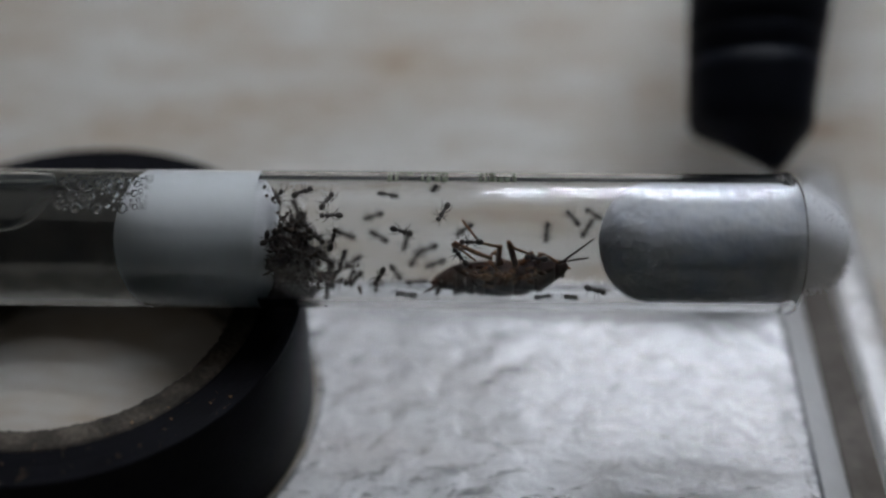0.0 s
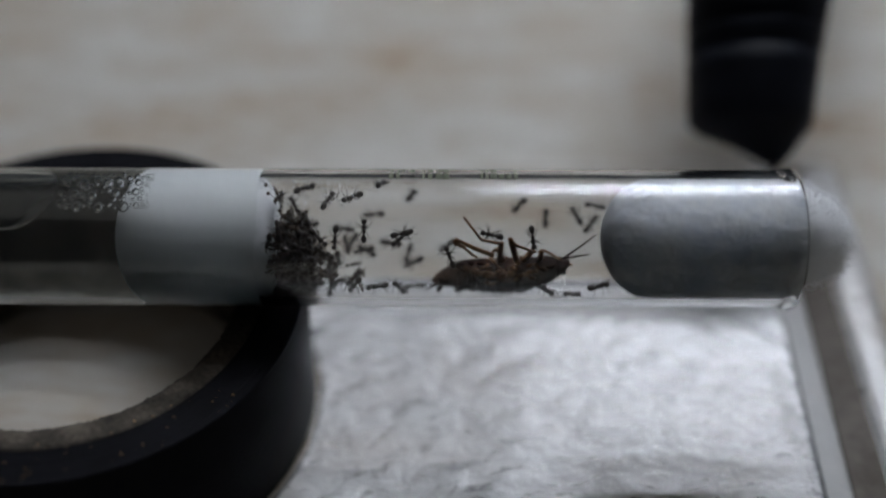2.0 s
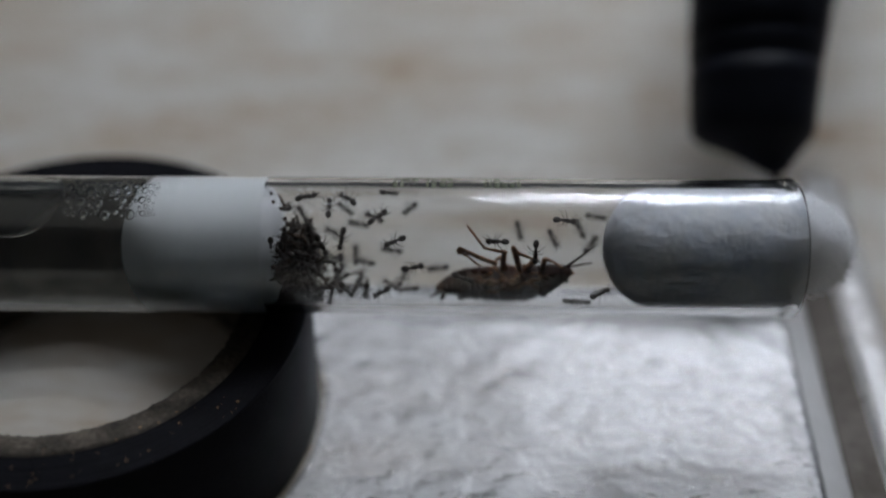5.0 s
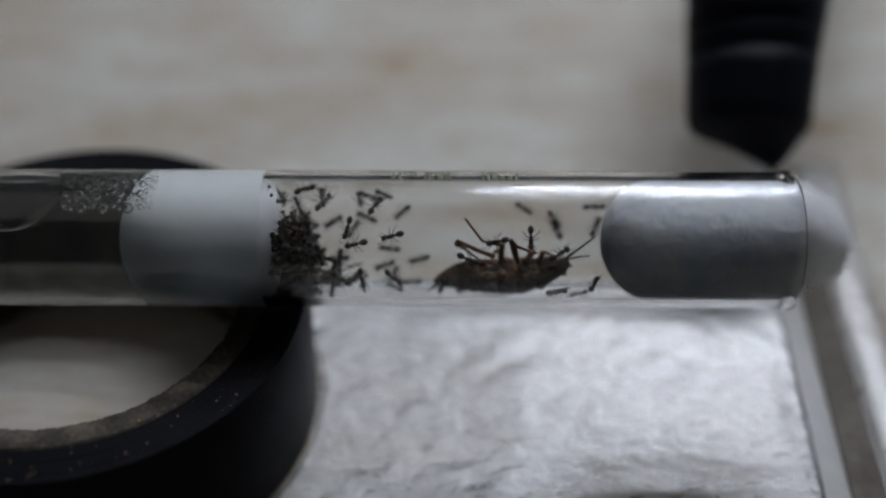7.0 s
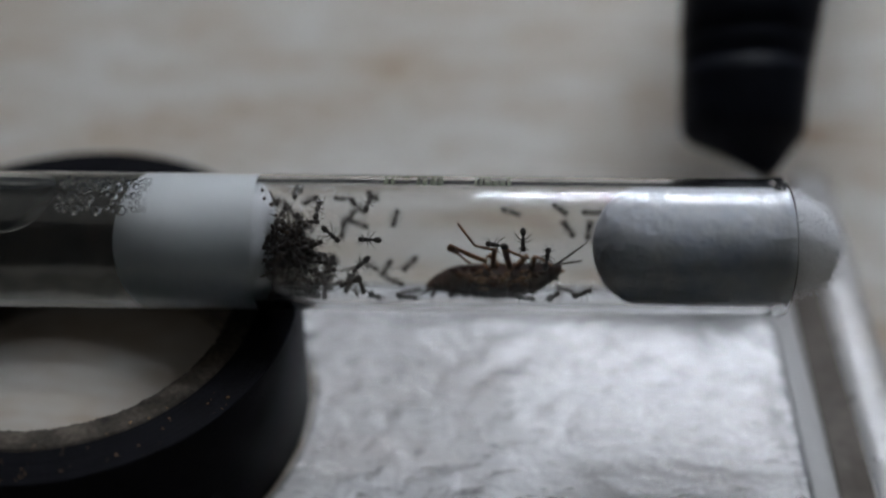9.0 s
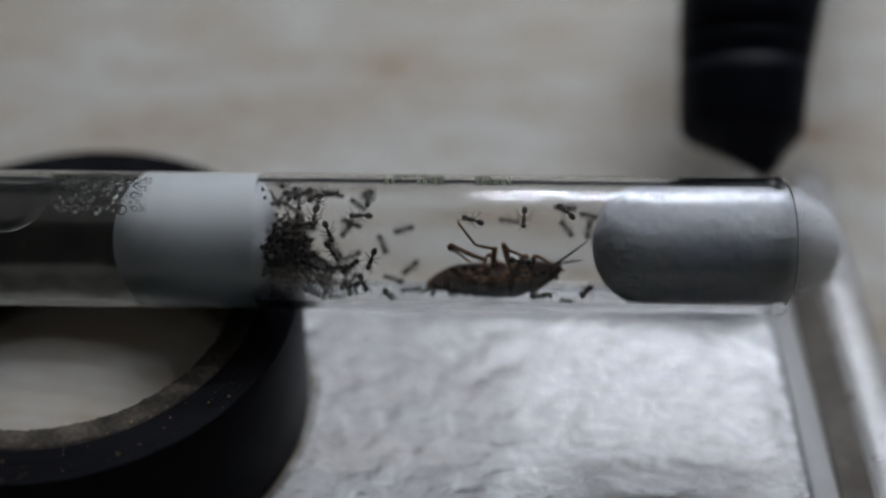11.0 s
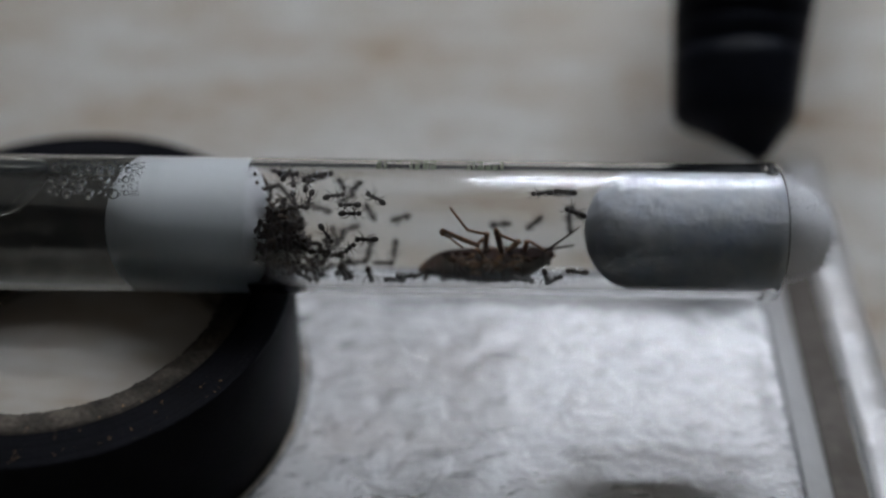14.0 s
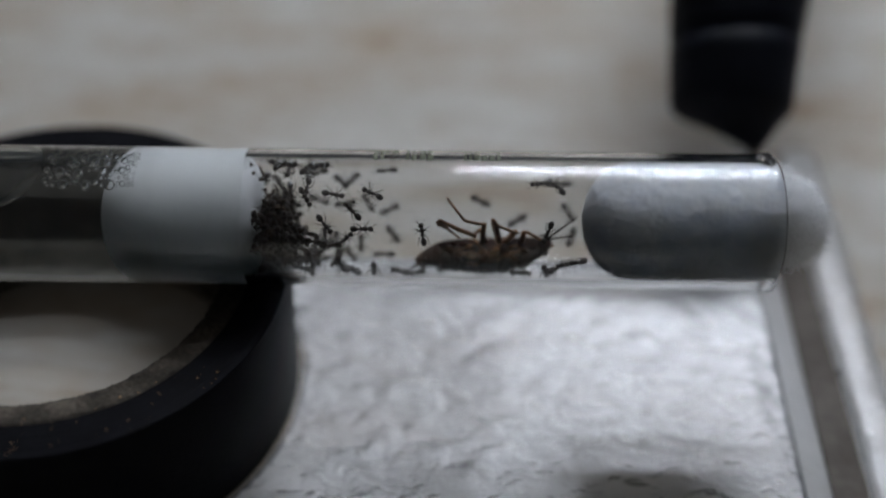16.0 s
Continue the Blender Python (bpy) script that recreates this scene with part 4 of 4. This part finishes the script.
    crawl([(0, 9.2, 240, 266), (0.5, 8.6, 241, 267), (1, 9.1, 252, 269), (1.5, 9.1, 253, 270), (2, 8.9, 252, 269), (2.5, 9.1, 252, 269), (3, 9.3, 239, 269), (3.5, 9.1, 243, 285), (4, 9.5, 238, 289), (6.5, 9.4, 246, 305), (8, 11.2, 270, 296), (9, 11.3, 274, 313), (12.5, 12.5, 274, 361), (16, 12.7, 274, 361)])
    crawl([(0, 12.3, 256, 129), (0.5, 12.5, 258, 125), (1, 12.4, 257, 122), (1.5, 12.4, 254, 119), (2, 12.6, 255, 119), (2.5, 12.3, 252, 119), (3, 12.5, 251, 120), (3.5, 12.7, 249, 120), (4, 12.7, 250, 118), (6.5, 12.7, 247, 111), (7, 10.2, 240, 117), (7.5, 12.6, 248, 123), (8, 12.5, 247, 130), (8.5, 12.4, 247, 127), (9, 12.5, 247, 125), (11.5, 12.3, 246, 125), (12, 12.8, 243, 118), (12.5, 12.1, 253, 111), (13, 11.1, 245, 87), (13.5, 10.7, 244, 64), (14, 9.3, 236, 41), (14.5, 8.5, 233, 39), (15, 8.1, 229, 36), (15.5, 8.0, 228, 33), (16, 7.6, 228, 31)])
    crawl([(0, 14.0, 244, 62), (0.5, 14.0, 248, 62), (1, 14.0, 247, 62), (1.5, 14.0, 245, 62), (2, 14.3, 245, 57), (2.5, 13.6, 229, 51), (3, 13.4, 227, 45), (3.5, 13.6, 230, 40), (4, 13.7, 229, 44), (8, 15.1, 246, 77), (9, 15.0, 246, 83), (11.5, 15.0, 246, 83), (12.5, 15.4, 247, 32), (13.25, 14.5, 242, 64), (14, 13.6, 236, 96), (16, 14.2, 210, 70)])
    crawl([(0, 14.7, 262, -38), (0.5, 14.8, 263, -33), (1, 14.4, 269, -29), (1.5, 14.4, 269, -24), (2, 14.7, 268, -16), (2.5, 14.5, 272, -8), (3, 14.6, 270, -0), (3.5, 14.6, 265, -39), (4, 14.6, 265, -32), (6.5, 14.3, 268, 1), (8, 15.3, 270, 0), (16, 13.8, 238, -59)])
    crawl([(0, -14.1, 204, 39), (1.5, -14.2, 217, 41), (2.25, -14.6, 228, 75), (3, -15.1, 239, 109), (3.25, -15.3, 244, 139), (3.5, -15.5, 249, 170), (6.5, -12.6, 255, 158), (7, -12.8, 254, 152), (7.5, -12.8, 255, 145), (8, -13.4, 247, 138), (8.5, -15.0, 258, 95), (9, -14.2, 258, 53), (11.5, -14.6, 240, 55), (12.5, -14.9, 236, 41), (14, -13.2, 227, 21), (16, -13.4, 245, 11)])
    crawl([(0, -11.1, 166, 94), (0.75, -10.7, 139, 137), (1.5, -10.3, 113, 179), (3, -11.7, 101, 127), (3.5, -11.9, 111, 119), (6.5, -12.6, 89, 81), (8, -12.0, 100, 84), (9, -10.3, 117, 62), (11.5, -15.7, 129, 66), (12.5, -14.8, 118, 103), (14, -12.6, 97, 64), (16, -12.9, 104, 54)])
    crawl([(0, -15.1, 235, -20), (0.5, -15.0, 238, -16), (1, -15.5, 238, -13), (1.5, -15.2, 240, -10), (2, -15.5, 239, -7), (3, -18.8, 278, -0), (4.75, -16.2, 276, -43), (6.5, -13.7, 274, -86), (7, -13.6, 280, -84), (7.5, -13.7, 270, -82), (8, -13.7, 268, -81), (8.5, -13.2, 267, -65), (9, -12.9, 273, -50), (11.5, -13.0, 276, -51), (12.5, -13.0, 275, -61), (13.25, -13.2, 269, -103), (14, -13.5, 263, -146), (16, -12.3, 278, -126)])
    crawl([(0, -18.1, 205, 235), (1.5, -18.2, 208, 270), (3, -18.3, 211, 305), (3.5, -18.2, 217, 301), (4, -18.1, 217, 311), (6.5, -16.2, 209, 366), (8, -16.6, 204, 355), (9, -17.1, 211, 350), (11.5, -18.0, 208, 301), (12.5, -16.3, 224, 301), (16, -14.7, 203, 245)])
    crawl([(0, -17.2, 218, 81), (1.5, -16.1, 215, 87), (2, -15.1, 221, 103), (2.5, -15.4, 213, 119), (3, -15.6, 214, 135), (3.5, -15.2, 213, 101), (4, -15.6, 216, 97), (6.5, -12.4, 220, 76), (7, -14.5, 240, 58), (7.5, -14.8, 241, 39), (8, -14.7, 237, 20), (8.5, -14.5, 242, 50), (9, -14.9, 245, 80), (11.5, -16.6, 221, 131), (12.5, -17.3, 249, 149), (14, -16.6, 249, 160), (16, -16.4, 249, 160)])
    crawl([(0, -18.0, 223, 97), (0.5, -17.6, 210, 103), (1, -17.6, 210, 110), (1.5, -17.7, 212, 116), (2, -17.9, 212, 116), (2.5, -17.2, 231, 115), (3, -17.0, 232, 115), (3.5, -17.2, 234, 120), (5, -17.0, 243, 155), (6.5, -16.8, 253, 191), (8, -17.7, 237, 250), (9, -18.6, 284, 222), (12.5, -17.0, 295, 202), (14, -17.0, 295, 211), (16, -16.3, 289, 207)])
    # ants that leave the heap in the later half and hang in loops and chains on the glass: x, ang, heading
    rng = random.Random(33)
    for x, a, h in ((-20.0, -12, -76), (-21.2, -36, -86), (-19.7, -14, 0), (-18.9, -3, 84), (-18.7, 24, 83), (-16.6, -7, -33), (-16.8, 21, 98), (-15.8, -15, -23), (-21.0, 42, 134),
                    (-17.5, 70, 30), (-15.7, 75, 6), (-14.2, 76, 0), (-12.6, 72, -37), (-14.7, 58, 49), (-13.0, 101, 80), (-16.0, 95, -108), (-17.7, 109, 45), (-17.8, 62, -121)):
        x0, a0, h0 = rng.uniform(-21.5, -18.5), rng.uniform(60, 130), h + rng.uniform(-60, 60)
        rows = [(t, x0 + rng.uniform(-0.3, 0.3), a0 + rng.uniform(-3, 3), h0 + rng.uniform(-10, 10)) for t in (0, 1.8, 3.5, 5.2, 6.8)]
        rows += [(8.6, x0 * 0.6 + x * 0.4, a0 * 0.6 + a * 0.4, h0 * 0.6 + h * 0.4), (10.6, x0 * 0.15 + x * 0.85, a0 * 0.15 + a * 0.85, h)]
        crawl(rows + [(t, x + rng.uniform(-0.25, 0.25), a + rng.uniform(-2.5, 2.5), h + rng.uniform(-9, 9)) for t in (11.6, 13.1, 14.5, 16)])
    # the crowd by the wet plug stirs in place
    rng = random.Random(21)
    crowd = 102
    for i in range(crowd):
        p = heap_place(rng, 1.0)
        k = min(1.0, 5.6 / max(0.1, math.hypot(p[1], p[2] - AXIS_Z)))
        p = (p[0], p[1] * k, AXIS_Z + (p[2] - AXIS_Z) * k)
        turn = [rng.uniform(0, 360) for k in range(3)]
        ant = copy_thing(ANTS[0], Matrix()) if i < crowd - 1 else ANTS[0]
        rows, t = [], 0.0
        while t < 15.5:
            rows.append((t, mm(*(c + rng.uniform(-0.35, 0.35) for c in p), *(a + rng.uniform(-22, 22) for a in turn))))
            t += rng.uniform(1.0, 2.6)
        rows.append((16.0, mm(*p, *turn)))
        walk(ant, rows)


def heap_place(rng, spread):
    """A place in the heap against the wet plug: high on the cotton, low further out."""
    while True:
        x = -22.6 + abs(rng.gauss(0, 1)) * 4.6 * spread
        a, r = rng.uniform(0, 2 * math.pi), 6.1 * math.sqrt(rng.random())
        y, z = r * math.cos(a), r * math.sin(a)
        up = 0.66 * y + 0.75 * z
        d = x + 22.7
        top = 5.0 - 0.35 * d if d < 3.4 else 3.8 - 2.6 * (d - 3.4) if d < 5.6 else -1.9 - 0.3 * (d - 5.6)
        thin = 0.3 if up > 1.5 else 0.7 if up > -1.5 else 1.0
        if rng.random() < thin and up < top + rng.gauss(0, 0.5) and d < 10.8 and (d < 4.2 or z < -2.5 or r > 5):
            return x, y, AXIS_Z + z


def build_litter():
    """Dark litter heaped against the wet plug."""
    pile = thing("litter_pile", (-20, 0, 20.5), "heap of dark litter and crowded ants against the cotton", "litter", kind="stuff")
    rng = random.Random(4)
    bm = bmesh.new()
    for i in range(110):
        p = heap_place(rng, 1.0)
        sz = rng.uniform(0.12, 0.30) if i % 5 else rng.uniform(0.32, 0.55)
        blob(p, (sz * 1.9, sz * 0.7, sz * 0.6), (rng.uniform(0, 180), rng.uniform(0, 180), rng.uniform(0, 180)), 7, 0.9, i, bm, 2.6)
    # shed skins, bits of stalk and legs, tangled
    for i in range(190):
        p = Vector(heap_place(rng, 1.05))
        u = Vector((rng.gauss(0, 1), rng.gauss(0, 1), rng.gauss(0, 1))).normalized()
        w = Vector((rng.gauss(0, 1), rng.gauss(0, 1), rng.gauss(0, 1))).normalized() * rng.uniform(0.1, 0.4)
        n, r = rng.uniform(0.5, 1.3), rng.uniform(0.03, 0.06) if i % 3 else rng.uniform(0.10, 0.20)
        pts = [p - u * n, p - u * n * 0.3 + w, p + u * n * 0.4 + w, p + u * n - w * 0.5]
        for q in pts:
            c = Vector((0, q.y, q.z - AXIS_Z))
            if c.length > 6.6:
                c *= 6.6 / c.length
            q.y, q.z, q.x = c.y, c.z + AXIS_Z, max(q.x, -23.2)
        sweep(pts, [r * 0.5, r, r * 0.8, r * 0.3], 5, bm)
    part("litter", bm, DIRT, pile)


build_room()
build_table()
build_tray()
build_roll()
build_tool()
build_lamp()
build_tube()
build_plugs()
build_water()
build_litter()
build_carcass()
ANTS.append(build_ant())
motions()
